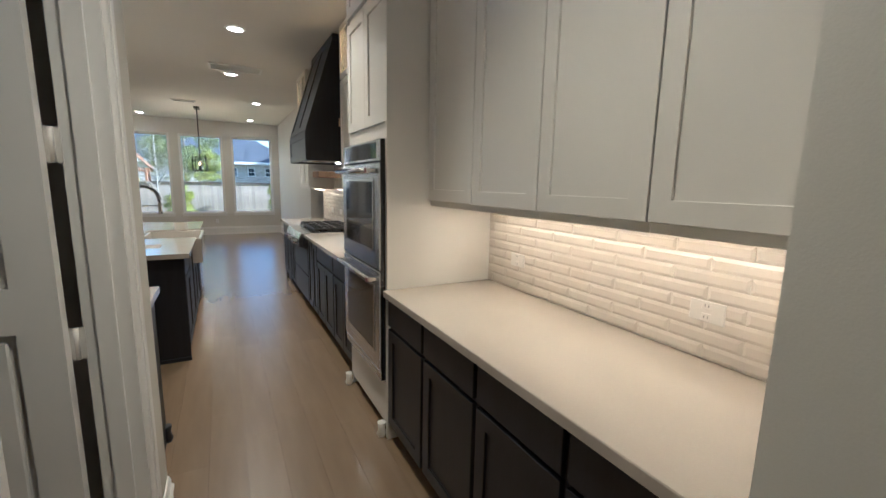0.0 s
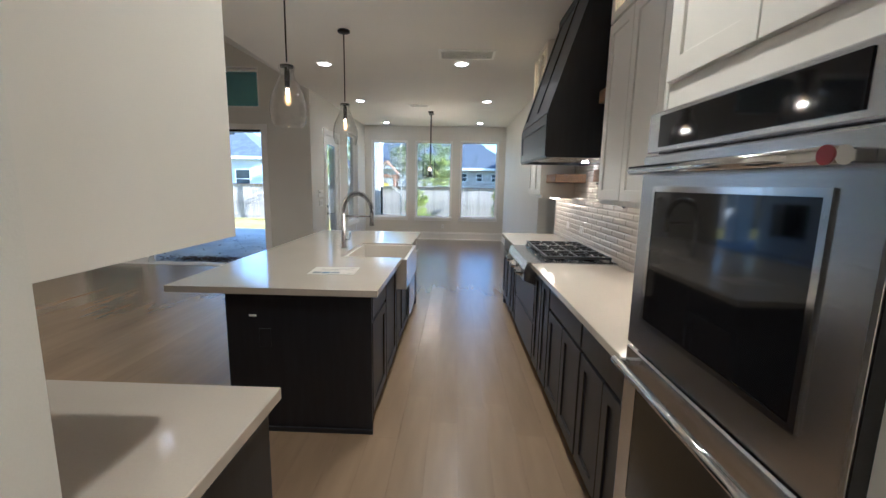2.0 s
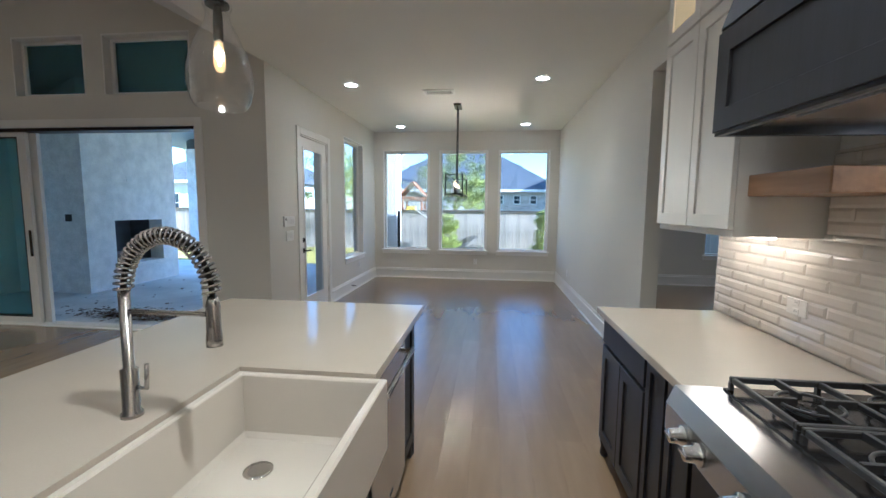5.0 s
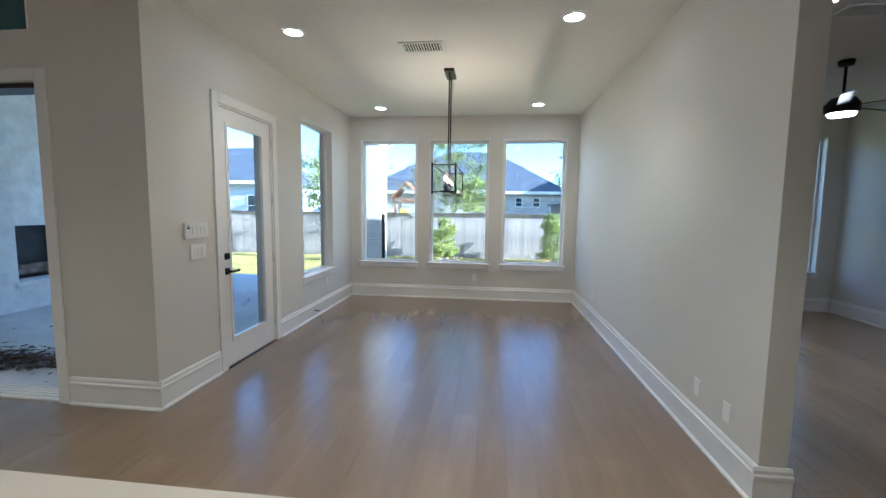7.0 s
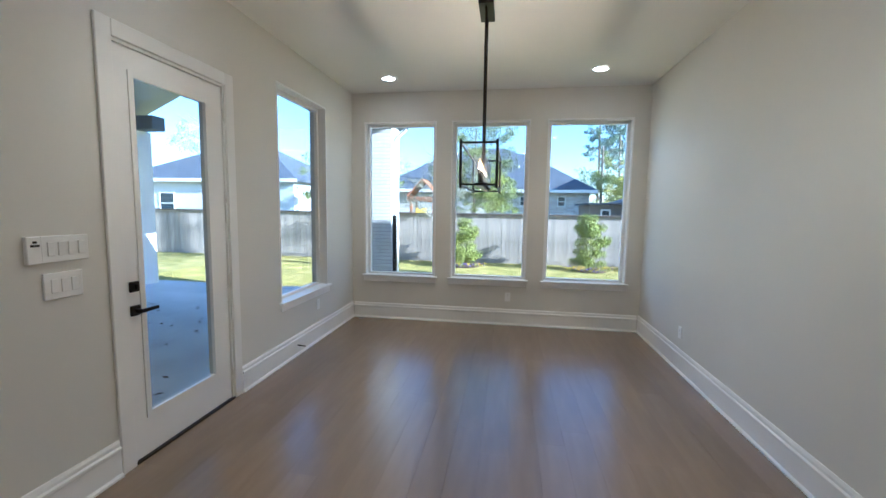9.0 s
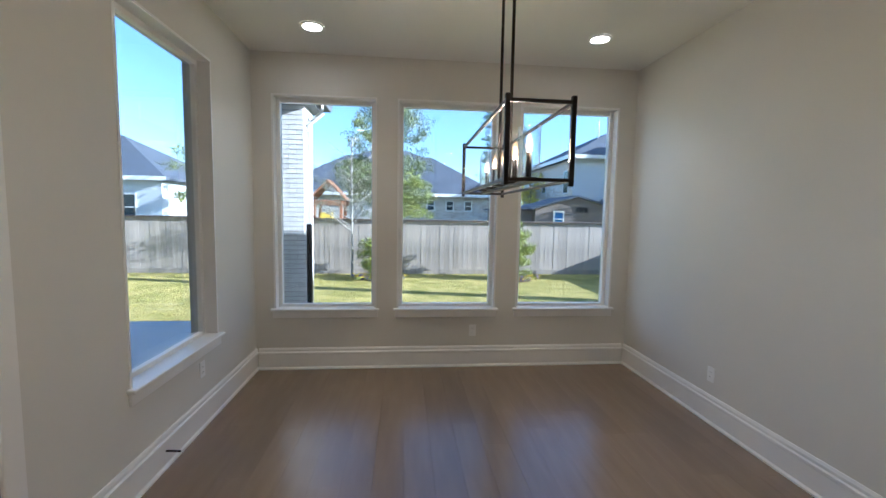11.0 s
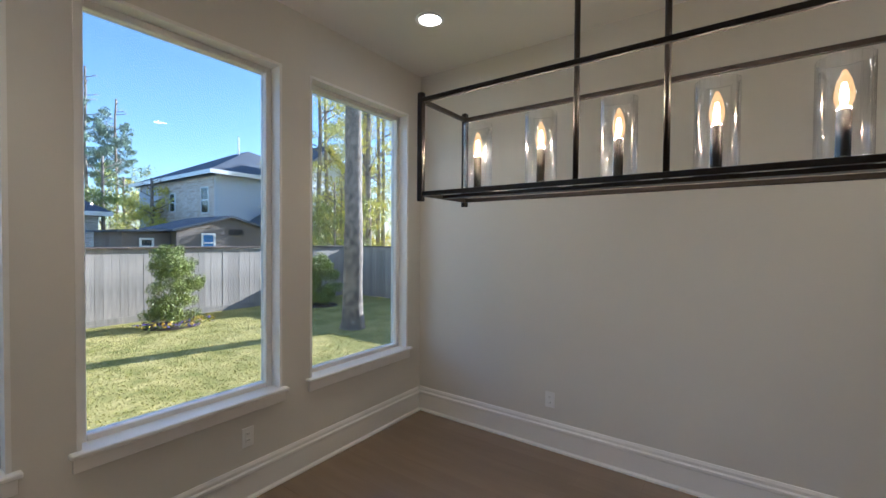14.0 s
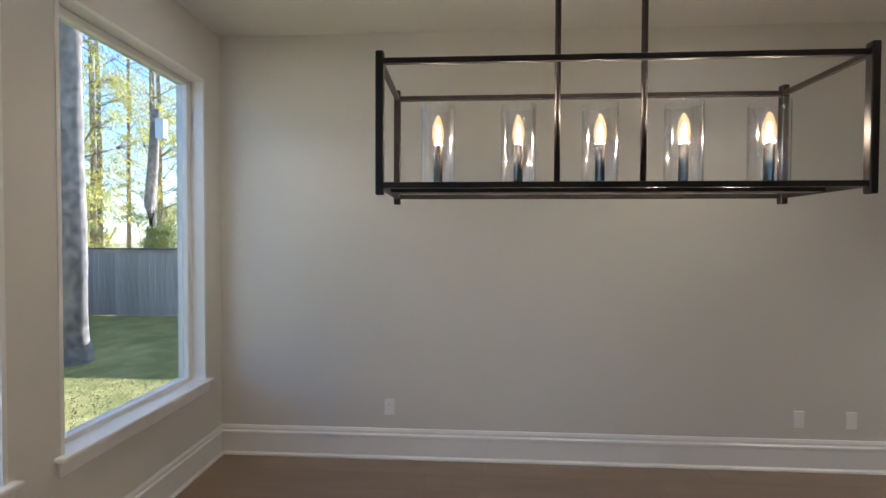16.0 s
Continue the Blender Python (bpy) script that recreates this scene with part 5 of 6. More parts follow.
def pier(x0, x1, y0, y1, top, skin, label):
    p = thing("brick_pier", ((x0 + x1) / 2, (y0 + y1) / 2, -0.06), label, "pier", "patio piers")
    c = part("core", box(B(), x0, x1, y0, y1, -0.06, top), MORTAR if skin else BRICKWHITE, p)
    if skin:
        brick_skin(p, "y", y0, -1, x0, x1, -0.05, top)
        brick_skin(p, "x", x1, 1, y0, y1, -0.05, top)
    return p


pier(-2.58, -2.09, 14.62, 15.08, 2.94, True, "white-washed brick pier at the patio corner")
pier(-7.66, -7.16, 14.62, 15.08, 2.94, False, "white-washed brick pier beside the fireplace")
solo("patio_beam", box(B(), -7.70, -6.75, 14.70, 15.0, 2.945, 3.20, 0.01), FASCIA, (-7.2, 14.85, 2.945), "short dark beam end on the patio pier", "beam")
ev = thing("roof_eave", (-2.3, 14.6, 2.94), "dark roof eave with pale gutter and downspout", "eave")
part("soffit", box(B(), -2.9, -1.98, 13.42, 15.25, 2.94, 3.01), FASCIA, ev)
part("fascia", prism(B(), [(-1.98, 2.94), (-1.955, 2.94), (-1.955, 3.15), (-2.9, 3.60), (-2.9, 3.01), (-1.98, 3.01)], "y", 13.5, 15.25), FASCIA, ev)
part("gutter", prism(B(), [(-1.955, 2.99), (-1.85, 2.99), (-1.815, 3.13), (-1.835, 3.13), (-1.865, 3.01), (-1.955, 3.01)], "y", 13.45, 15.25), FASCIA, ev, "dark metal gutter")
part("downspout", tube(B(), [(-1.89, 14.80, 2.99), (-1.89, 14.80, 2.87), (-2.045, 14.69, 2.70), (-2.045, 14.69, 2.55)], 0.032, 8), TRIM, ev, "white gutter elbow")
part("downspout", box(B(), -2.075, -2.01, 14.64, 14.72, 1.40, 2.60, 0.006), TRIM, ev, "white downspout")
# same downspout continued, coloured dark from z 1.40 down
part("downspout", box(B(), -2.073, -2.012, 14.642, 14.718, G, 1.40, 0.006), BLACKMETAL, ev, "dark lower downspout")
rng = random.Random(7)
bm = B()
for k in range(900):
    a = rng.gauss(-4.65, 0.45), rng.gauss(9.78, 0.13)
    if rng.random() < 0.15:
        a = rng.uniform(-6.4, -2.9), rng.uniform(9.3, 13.5)
    r, w, z = rng.uniform(0.02, 0.05), rng.uniform(0, 6.28), -0.055 + rng.uniform(0.0, 0.03)
    vs = [bm.verts.new((a[0] + r * math.cos(w + q) * s, a[1] + r * math.sin(w + q) * s, z + rng.uniform(0, 0.015))) for q, s in ((0, 1), (1.57, 0.5), (3.14, 1), (4.71, 0.5))]
    bm.faces.new(vs)
solo("fallen_leaves", bm, LEAFDRY, (-4.3, 9.4, -0.06), "drift of brown fallen leaves on the patio", "leaves", kind="stuff")

# ---- fence ----
FY, FXR, FTOP = 21.4, 8.1, 1.385


def picket_mesh(w, axis):
    bm = B()
    if axis == "y":
        box(bm, 0, w, -0.009, 0.009, 0, FTOP - 0.04 - G)
    else:
        box(bm, -0.009, 0.009, 0, w, 0, FTOP - 0.04 - G)
    return mesh_of("picket", bm, FENCEWOOD)


PITCH = 0.142
fe = thing("fence", (0, FY, G), "weathered grey cedar privacy fence with cap rail", "fence")
pm = picket_mesh(0.138, "y")
n0 = int((FXR + 12.0) / PITCH)
for k in range(n0):
    piece("picket", pm, fe, (FXR - (k + 1) * PITCH, FY + rng.uniform(-0.004, 0.004), G + rng.uniform(-0.01, 0.01)))
part("cap_board", box(B(), -40, FXR + 0.1, FY - 0.09, FY + 0.07, FTOP - 0.035, FTOP, 0.004), FENCECAP, fe, "dark cap board")
part("trim_board", box(B(), -40, FXR, FY - 0.028, FY - 0.012, FTOP - 0.115, FTOP - 0.035), FENCEWOOD, fe)
part("kick_board", box(B(), -40, FXR, FY - 0.024, FY - 0.010, G, G + 0.14), FENCEWOOD, fe)
bm = B()
x = FXR - n0 * PITCH
while x > -40:
    box(bm, x - 0.138, x, FY - 0.009, FY + 0.009, G, FTOP - 0.04)
    x -= PITCH
part("far_pickets", bm, FENCEWOOD, fe, kind="stuff")
f2 = thing("fence", (FXR, 15, G), "weathered grey cedar side fence in shade", "fence")
pm = picket_mesh(0.138, "x")
for k in range(120):
    piece("picket", pm, f2, (FXR + rng.uniform(-0.004, 0.004), FY - 0.05 - (k + 1) * PITCH, G + rng.uniform(-0.01, 0.01)))
part("cap_board", box(B(), FXR - 0.09, FXR + 0.07, 3.0, FY - 0.1, FTOP - 0.035, FTOP, 0.004), FENCECAP, f2, "dark cap board")
part("trim_board", box(B(), FXR - 0.028, FXR - 0.012, 3.0, FY - 0.1, FTOP - 0.115, FTOP - 0.035), FENCEWOOD, f2)


# ---- plants ----
def leaves(bm, centre, spread, count, size, rng, flat=0.6):
    for _ in range(count):
        d = Vector((rng.gauss(0, 1), rng.gauss(0, 1), rng.gauss(0, 1)))
        d = d.normalized() * (rng.random() ** 0.4)
        p = Vector(centre) + Vector((d.x * spread[0], d.y * spread[1], d.z * spread[2]))
        q = Euler((rng.uniform(0, 6.3), rng.uniform(0, 6.3), rng.uniform(0, 6.3))).to_matrix()
        s = size * rng.uniform(0.6, 1.4)
        bm.faces.new([bm.verts.new(p + q @ Vector(c)) for c in ((-s, 0, 0), (0, -s * flat * 0.6, s * 0.15), (s, 0, 0), (0, s * flat * 0.6, s * 0.15))])
    return bm


def shrub(x, y, h, w, seed, flowers=True, label="leafy green shrub in a mulched bed with flowers"):
    rg = random.Random(seed)
    s = thing("shrub", (x, y, G), label, "shrub", "shrubs along the fence")
    bm = B()
    for k in range(7):
        a = rg.uniform(0, 6.28)
        tube(bm, [(x, y, G), (x + 0.12 * w * math.cos(a), y + 0.12 * w * math.sin(a), G + h * 0.35), (x + 0.4 * w * math.cos(a), y + 0.4 * w * math.sin(a), G + h * 0.8)], 0.012, 5, 0.004)
    part("stems", bm, BARK, s)
    bm = B()
    for k in range(48):
        a, t = rg.uniform(0, 6.28), rg.random()
        rr = w * 0.5 * (0.5 + 0.6 * math.sin(math.pi * min(1, t * 0.75 + 0.25))) * rg.uniform(0.3, 1.0)
        leaves(bm, (x + rr * math.cos(a), y + rr * math.sin(a), G + 0.16 + (h - 0.2) * t), (0.16 * w + 0.03, 0.16 * w + 0.03, 0.15), 250, 0.028, rg)
    part("foliage", bm, LEAFGREEN, s, kind="stuff")
    part("mulch_bed", lathe(B(), [(0.45 * w + 0.12, G - 0.02), (0.42 * w + 0.1, G + 0.02), (0.25, G + 0.05), (0.0, G + 0.06)], x, y, 18), MULCH, s, "dark mulch bed")
    if flowers:
        for m, nm, c in ((FLOWER_Y, "yellow_flowers", 60), (FLOWER_V, "violet_flowers", 40)):
            bm = B()
            for k in range(c):
                a, rr = rg.uniform(0, 6.28), rg.uniform(0.3, 0.62) * (w + 0.3)
                leaves(bm, (x + rr * math.cos(a), y - abs(rr * math.sin(a)), G + rg.uniform(0.08, 0.16)), (0.02, 0.02, 0.01), 3, 0.022, rg, 1.2)
            part(nm, bm, m, s, kind="stuff")
        bm = B()
        for k in range(40):
            a, rr = rg.uniform(0, 6.28), rg.uniform(0.3, 0.62) * (w + 0.3)
            leaves(bm, (x + rr * math.cos(a), y - abs(rr * math.sin(a)), G + 0.09), (0.05, 0.05, 0.04), 8, 0.022, rg)
        part("bedding_leaves", bm, LEAFGREEN, s, kind="stuff")
    return s


shrub(-1.47, 20.45, 1.46, 0.98, 11)
shrub(2.30, 20.35, 1.62, 0.95, 12)
shrub(5.9, 20.2, 1.40, 0.90, 13, False, "leafy green shrub beside the fence in shade")


STEPS = (0, 0.03, 0.15, 0.35, 0.6, 0.85, 1.0)


def tree(name, x, y, h, r, seed, bark, leaf, label, crown_r, base, clumps, per, leaf_size, limb=9, lean=0.0, sway=0.25):
    rg = random.Random(seed)
    t = thing(name, (x, y, G), label, "tree", "garden and background trees")
    pts = [(x + lean * f * h + (rg.uniform(-1, 1) * 0.010 * h * f if 0 < f < 1 else 0), y + rg.uniform(-1, 1) * 0.008 * h * f, G - 0.05 + f * h) for f in (0, 0.03, 0.15, 0.35, 0.6, 0.85, 1.0)]
    bm = B()
    rings = []
    for k in range(25):
        f = (k / 24) ** 1.6
        j = max(q for q in range(6) if STEPS[q] <= f)
        p = Vector(pts[j]).lerp(Vector(pts[j + 1]), (f - STEPS[j]) / (STEPS[j + 1] - STEPS[j]))
        rad = r * (1.06 - 0.56 * f + 0.42 * math.exp(-f * h / 0.22))
        ph = rg.uniform(0, 6.28)
        rings.append([bm.verts.new((p.x + rad * (1 + 0.05 * math.sin(3 * w + ph)) * math.cos(w), p.y + rad * (1 + 0.05 * math.sin(3 * w + ph)) * math.sin(w), p.z)) for w in [q * math.pi / 7 for q in range(14)]])
    for p, q in zip(rings, rings[1:]):
        for k in range(14):
            bm.faces.new((p[k], p[(k + 1) % 14], q[(k + 1) % 14], q[k])).smooth = True
    bm.faces.new(rings[0][::-1])
    bm.faces.new(rings[-1])
    part("trunk", bm, bark, t)
    bm = B()
    tips = []
    for k in range(limb):
        f = base + (0.97 - base) * (k + rg.random()) / limb
        i = max(j for j in range(6) if (0, 0.03, 0.15, 0.35, 0.6, 0.85)[j] <= f)
        a = rg.uniform(0, 6.28)
        fa, fbb = (0, 0.03, 0.15, 0.35, 0.6, 0.85, 1.0)[i], (0, 0.03, 0.15, 0.35, 0.6, 0.85, 1.0)[i + 1]
        p = Vector(pts[i]).lerp(Vector(pts[i + 1]), (f - fa) / (fbb - fa))
        L = crown_r * (1.15 - 0.6 * abs(f - base) / (1 - base)) * rg.uniform(0.7, 1.1)
        m = p + Vector((math.cos(a) * L * 0.5, math.sin(a) * L * 0.5, L * sway))
        e = p + Vector((math.cos(a) * L, math.sin(a) * L, L * sway * 2.2))
        tube(bm, [p, m, e], r * 0.28, 6, r * 0.05)
        tips += [m, e, m.lerp(e, 0.5)]
        for q in range(3):
            b2 = a + rg.uniform(-1, 1)
            e2 = m + Vector((math.cos(b2) * L * 0.45, math.sin(b2) * L * 0.45, L * rg.uniform(0.05, 0.4)))
            tube(bm, [m, e2], r * 0.12, 5, r * 0.03)
            tips.append(e2)
    part("limbs", bm, bark, t)
    bm = B()
    for k in range(clumps):
        c = tips[k % len(tips)] + Vector((rg.gauss(0, 1), rg.gauss(0, 1), rg.gauss(0, 0.8))) * crown_r * 0.16
        s = crown_r * rg.uniform(0.14, 0.30)
        leaves(bm, c, (s, s, s * 0.7), per, leaf_size, rg)
    part("crown", bm, leaf, t, kind="stuff")
    return t


tree("tree", 4.42, 17.22, 11.0, 0.195, 21, BARK, LEAFYELLOW, "tall tree with mottled grey trunk and thin yellow crown", 2.6, 0.52, 40, 60, 0.06)
tree("tree", -2.24, 20.75, 3.9, 0.030, 22, PALEBARK, LEAFGREY, "slender pale young tree with bare twigs and sparse leaves", 1.05, 0.33, 130, 45, 0.020, 46, 0.0, 0.26)
tree("tree", -5.6, 20.3, 4.2, 0.05, 23, PALEBARK, LEAFGREEN, "slender young tree beside the fence", 1.0, 0.35, 50, 70, 0.026, 12)
tree("tree", -1.55, 25.6, 6.7, 0.05, 24, BARK, LEAFMID, "tall leafy tree turning yellow behind the fence", 1.7, 0.22, 230, 130, 0.042, 30)
tree("tree", -0.9, 24.2, 3.0, 0.05, 25, BARK, LEAFGREEN, "low leafy green tree behind the fence", 1.1, 0.22, 90, 110, 0.034, 14)
tree("pine_tree", 11.0, 62.0, 18.5, 0.17, 26, BARK, LEAFDARK, "tall distant pine with layered crown", 1.9, 0.42, 130, 60, 0.11, 30, 0.0, 0.12)
tree("pine_tree", 13.4, 62.0, 16.0, 0.15, 27, BARK, LEAFDARK, "tall distant pine with layered crown", 1.7, 0.42, 120, 60, 0.11, 28, 0.0, 0.12)
for k, (x, y, h, lf) in enumerate(((8.8, 40, 5.6, LEAFYELLOW), (8.0, 46, 7.5, LEAFGREEN), (11.0, 52, 7.0, LEAFYELLOW), (-12, 45, 8.0, LEAFGREEN), (-9, 30, 6.0, LEAFGREEN),
                                   (20, 48, 9, LEAFGREEN), (-26, 40, 9, LEAFGREEN))):
    tree("tree", x, y, h, 0.14, 40 + k, BARK, lf, "distant leafy tree behind the houses", h * 0.36, 0.2, 60, 70, 0.09, 14)
for k, (x, y, h) in enumerate(((10.4, 22.9, 9), (12.0, 24.8, 10), (13.6, 23.2, 10), (14.6, 26.5, 11), (16.6, 25.2, 11), (17.2, 28.6, 12), (19.2, 27.2, 12), (11.3, 27.2, 9), (13.2, 29.0, 9), (20.5, 30.0, 12), (22.5, 27.0, 12))):
    tree("tree", x, y, h + 3, 0.12, 60 + k, BARK, LEAFYELLOW, "slim woodland tree with yellow autumn leaves", 2.0, 0.16, 70, 70, 0.050, 20)
for k, (x, y, h) in enumerate(((9.6, 24.0, 4.2), (11.2, 25.5, 4.6), (12.8, 26.4, 5.0), (14.4, 28.2, 5.2), (16.2, 29.6, 5.6), (18.6, 31.5, 6.0), (15.4, 24.2, 4.4), (18.2, 25.0, 4.6))):
    tree("tree", x, y, h, 0.06, 80 + k, BARK, LEAFGREEN if k % 3 == 0 else LEAFYELLOW, "low yellow-green understorey tree behind the fence", 1.7, 0.06, 70, 70, 0.050, 18)

ps = thing("play_set", (-3.35, 24.0, G), "reddish timber garden play set with yellow slide", "play set")
for x in (-3.85, -2.95):
    for y in (23.5, 24.5):
        part("post", box(B(), x - 0.05, x + 0.05, y - 0.05, y + 0.05, G, 1.98, 0.008), REDWOOD, ps)
for y in (23.5, 24.5):
    part("beam", box(B(), -4.0, -2.8, y - 0.04, y + 0.04, 1.80, 1.98, 0.006), REDWOOD, ps)
for x in (-3.85, -2.95):
    part("rail", box(B(), x - 0.03, x + 0.03, 23.56, 24.44, 1.25, 1.38, 0.006), REDWOOD, ps)
part("deck", box(B(), -3.9, -2.9, 23.45, 24.55, 0.95, 1.02, 0.004), REDWOOD, ps)
part("roof", prism(B(), [(-4.0, 2.0), (-3.4, 2.62), (-2.8, 2.0), (-2.8, 2.05), (-3.4, 2.68), (-4.0, 2.05)], "y", 23.4, 24.6), REDWOOD, ps)
part("slide", prism(B(), [(23.5, 1.55), (23.42, 1.55), (22.1, 0.0), (22.1, -0.06), (23.42, 1.0), (23.5, 1.0)], "x", -3.62, -3.22), YELLOW, ps, "yellow plastic slide")

sn = thing("dead_tree", (10.0, 20.25, G), "grey dead tree trunk with a nest box", "tree")
part("trunk", tube(B(), [(10.0, 20.35, G - 0.05), (9.97, 20.38, 1.5), (10.04, 20.45, 2.6), (9.98, 20.30, 3.8), (9.99, 20.22, 5.3)], 0.20, 10, 0.11), BARK, sn)
part("nest_box", box(B(), 9.80, 10.0, 19.86, 20.10, 4.45, 5.0, 0.008), SIDING, sn, "grey nest box")
shrub(8.75, 19.2, 2.15, 0.85, 14, False, "leafy green bush rising behind the side fence")

# ---- neighbouring houses ----
def hip_roof(bm, x0, x1, y0, y1, z, rise, over=0.45):
    x0, x1, y0, y1 = x0 - over, x1 + over, y0 - over, y1 + over
    half = min(x1 - x0, y1 - y0) / 2
    v = [bm.verts.new(c) for c in ((x0, y0, z), (x1, y0, z), (x1, y1, z), (x0, y1, z))]
    w = [bm.verts.new((c.co.x, c.co.y, z - 0.16)) for c in v]
    if x1 - x0 >= y1 - y0:
        ym = (y0 + y1) / 2
        a, b = bm.verts.new((x0 + half, ym, z + rise)), bm.verts.new((x1 - half + 0.01, ym, z + rise))
        faces = ((v[0], v[1], b, a), (v[1], v[2], b), (v[2], v[3], a, b), (v[3], v[0], a))
    else:
        xm = (x0 + x1) / 2
        a, b = bm.verts.new((xm, y0 + half, z + rise)), bm.verts.new((xm, y1 - half + 0.01, z + rise))
        faces = ((v[0], v[1], a), (v[1], v[2], b, a), (v[2], v[3], b), (v[3], v[0], a, b))
    for f in faces:
        bm.faces.new(f)
    for i in range(4):
        bm.faces.new((w[i], w[(i + 1) % 4], v[(i + 1) % 4], v[i]))
    bm.faces.new(w[::-1])
    return bm


def house_window(owner, axis, plane, u, z, w, h, pane=DARKPANE):
    """Set on a wall that faces -y (axis 'y') or -x (axis 'x')."""
    def slab(a, b, p, q, z0, z1):
        return box(B(), p, q, plane - b, plane - a, z0, z1) if axis == "y" else box(B(), plane - b, plane - a, p, q, z0, z1)
    bm = B()
    t = 0.07
    for p, q, z0, z1 in ((u, u + t, z, z + h), (u + w - t, u + w, z, z + h), (u + t, u + w - t, z, z + t), (u + t, u + w - t, z + h - t, z + h), (u + t, u + w - t, z + h / 2 - 0.025, z + h / 2 + 0.025)):
        if axis == "y":
            box(bm, p, q, plane - 0.05, plane + 0.02, z0, z1)
        else:
            box(bm, plane - 0.05, plane + 0.02, p, q, z0, z1)
    win = part("window", bm, TRIM, owner)
    part("pane", slab(0.0, 0.02, u + t, u + w - t, z + t, z + h - t), pane, win)


h = thing("house", (0, 38, G), "grey brick neighbouring house with hipped shingle roof", "house", "neighbouring houses")
part("wall", box(B(), -9.0, 5.15, 36.0, 44.0, G, 2.75), GREYBRICK, h)
part("wall", box(B(), -6.5, 2.4, 41.0, 47.0, 2.7, 5.0), SIDING, h)
part("roof", hip_roof(B(), -9.0, 5.15, 36.0, 44.0, 2.85, 2.9), SHINGLE, h)
part("roof", hip_roof(B(), -6.5, 2.4, 41.0, 47.0, 5.05, 1.7), SHINGLE, h)
part("fascia", box(B(), -9.45, 5.6, 35.5, 35.54, 2.66, 2.86), TRIM, h)
for u in (0.65, 1.90, 3.12):
    house_window(h, "y", 36.0, u, 1.75, 0.55, 0.70)
part("vent_pipe", lathe(B(), [(0.06, 4.0), (0.06, 4.7)], 0.6, 38.2, 8), TRIM, h)

h = thing("house", (13, 39, G), "two-storey tan brick and pale stucco house with dark hipped roof", "house", "neighbouring houses")
part("wall", box(B(), 9.6, 18.0, 33.8, 44.4, G, 5.2), SIDING, h)
part("brick_face", box(B(), 9.56, 9.6, 33.9, 41.2, G, 5.05), TANBRICKSIDE, h, "tan brick facing")
part("roof", hip_roof(B(), 9.6, 18.0, 33.8, 44.4, 5.3, 2.3), SHINGLE, h)
part("fascia", box(B(), 9.10, 9.14, 33.3, 44.9, 5.08, 5.30), TRIM, h)
part("fascia", box(B(), 9.14, 18.5, 33.3, 33.34, 5.08, 5.30), TRIM, h)
house_window(h, "x", 9.56, 34.4, 3.0, 0.9, 1.5)
house_window(h, "x", 9.56, 38.6, 3.2, 0.8, 1.2)
part("low_roof", hip_roof(B(), 11.4, 18.0, 31.2, 33.8, 2.3, 1.5, 0.3), SHINGLE, h)
part("low_wall", box(B(), 11.4, 18.0, 31.2, 33.79, G, 2.2), TANBRICK, h)
for u in (12.3, 13.8, 15.3):
    house_window(h, "y", 31.2, u, 0.7, 0.9, 1.1)
part("vent_pipe", lathe(B(), [(0.05, 6.5), (0.05, 8.2)], 12.6, 37.0, 8), TRIM, h)

h = thing("house", (15.8, 34, G), "pale gabled house wing with dark roof and brick base", "house", "neighbouring houses")
part("wall", prism(B(), [(13.6, G), (18.2, G), (18.2, 5.2), (15.9, 7.4), (13.6, 5.2)], "y", 32.4, 33.7), SIDING, h)
bm = prism(B(), [(13.2, 4.95), (15.9, 7.5), (18.6, 4.95), (18.6, 5.12), (15.9, 7.68), (13.2, 5.12)], "y", 32.0, 33.75)
part("roof", bm, SHINGLE, h)
house_window(h, "y", 32.4, 15.5, 3.4, 0.9, 1.4)

h = thing("garden_shed", (7, 29, G), "low taupe outbuilding with metal roof and blue-taped window", "shed")
part("wall", prism(B(), [(5.2, G), (9.1, G), (9.1, 1.90), (7.15, 2.45), (5.2, 1.90)], "y", 27.5, 31.0), SHEDWALL, h)
part("wall", box(B(), 3.7, 5.2, 28.0, 31.0, G, 1.80), SHEDWALL, h)
bm = B()
prism(bm, [(5.0, 1.84), (7.15, 2.45), (9.3, 1.84), (9.3, 1.92), (7.15, 2.53), (5.0, 1.92)], "y", 27.3, 31.2)
prism(bm, [(3.5, 1.80), (5.2, 1.86), (5.2, 1.94), (3.5, 1.88)], "y", 27.75, 31.2)
part("roof", bm, SHINGLE, h)
house_window(h, "y", 27.5, 6.05, 1.05, 0.52, 0.75, BLUEFILM)
house_window(h, "y", 28.0, 4.2, 1.0, 0.45, 0.6)
part("vent_grille", box(B(), 7.1, 7.7, 27.46, 27.5, 1.75, 1.98), DARKHOLE, h)

h = thing("house", (-19, 38, G), "single-storey neighbouring house with grey hipped roof", "house", "neighbouring houses")
part("wall", box(B(), -27.0, -14.0, 33.0, 43.0, G, 3.2), SIDING, h)
part("roof", hip_roof(B(), -27.0, -14.0, 33.0, 43.0, 3.3, 3.0), SHINGLE, h)
part("fascia", box(B(), -27.5, -13.5, 32.5, 32.54, 3.1, 3.32), TRIM, h)
for u in (-16.5, -20.0, -24.0):
    house_window(h, "y", 33.0, u, 0.9, 1.2, 1.5)

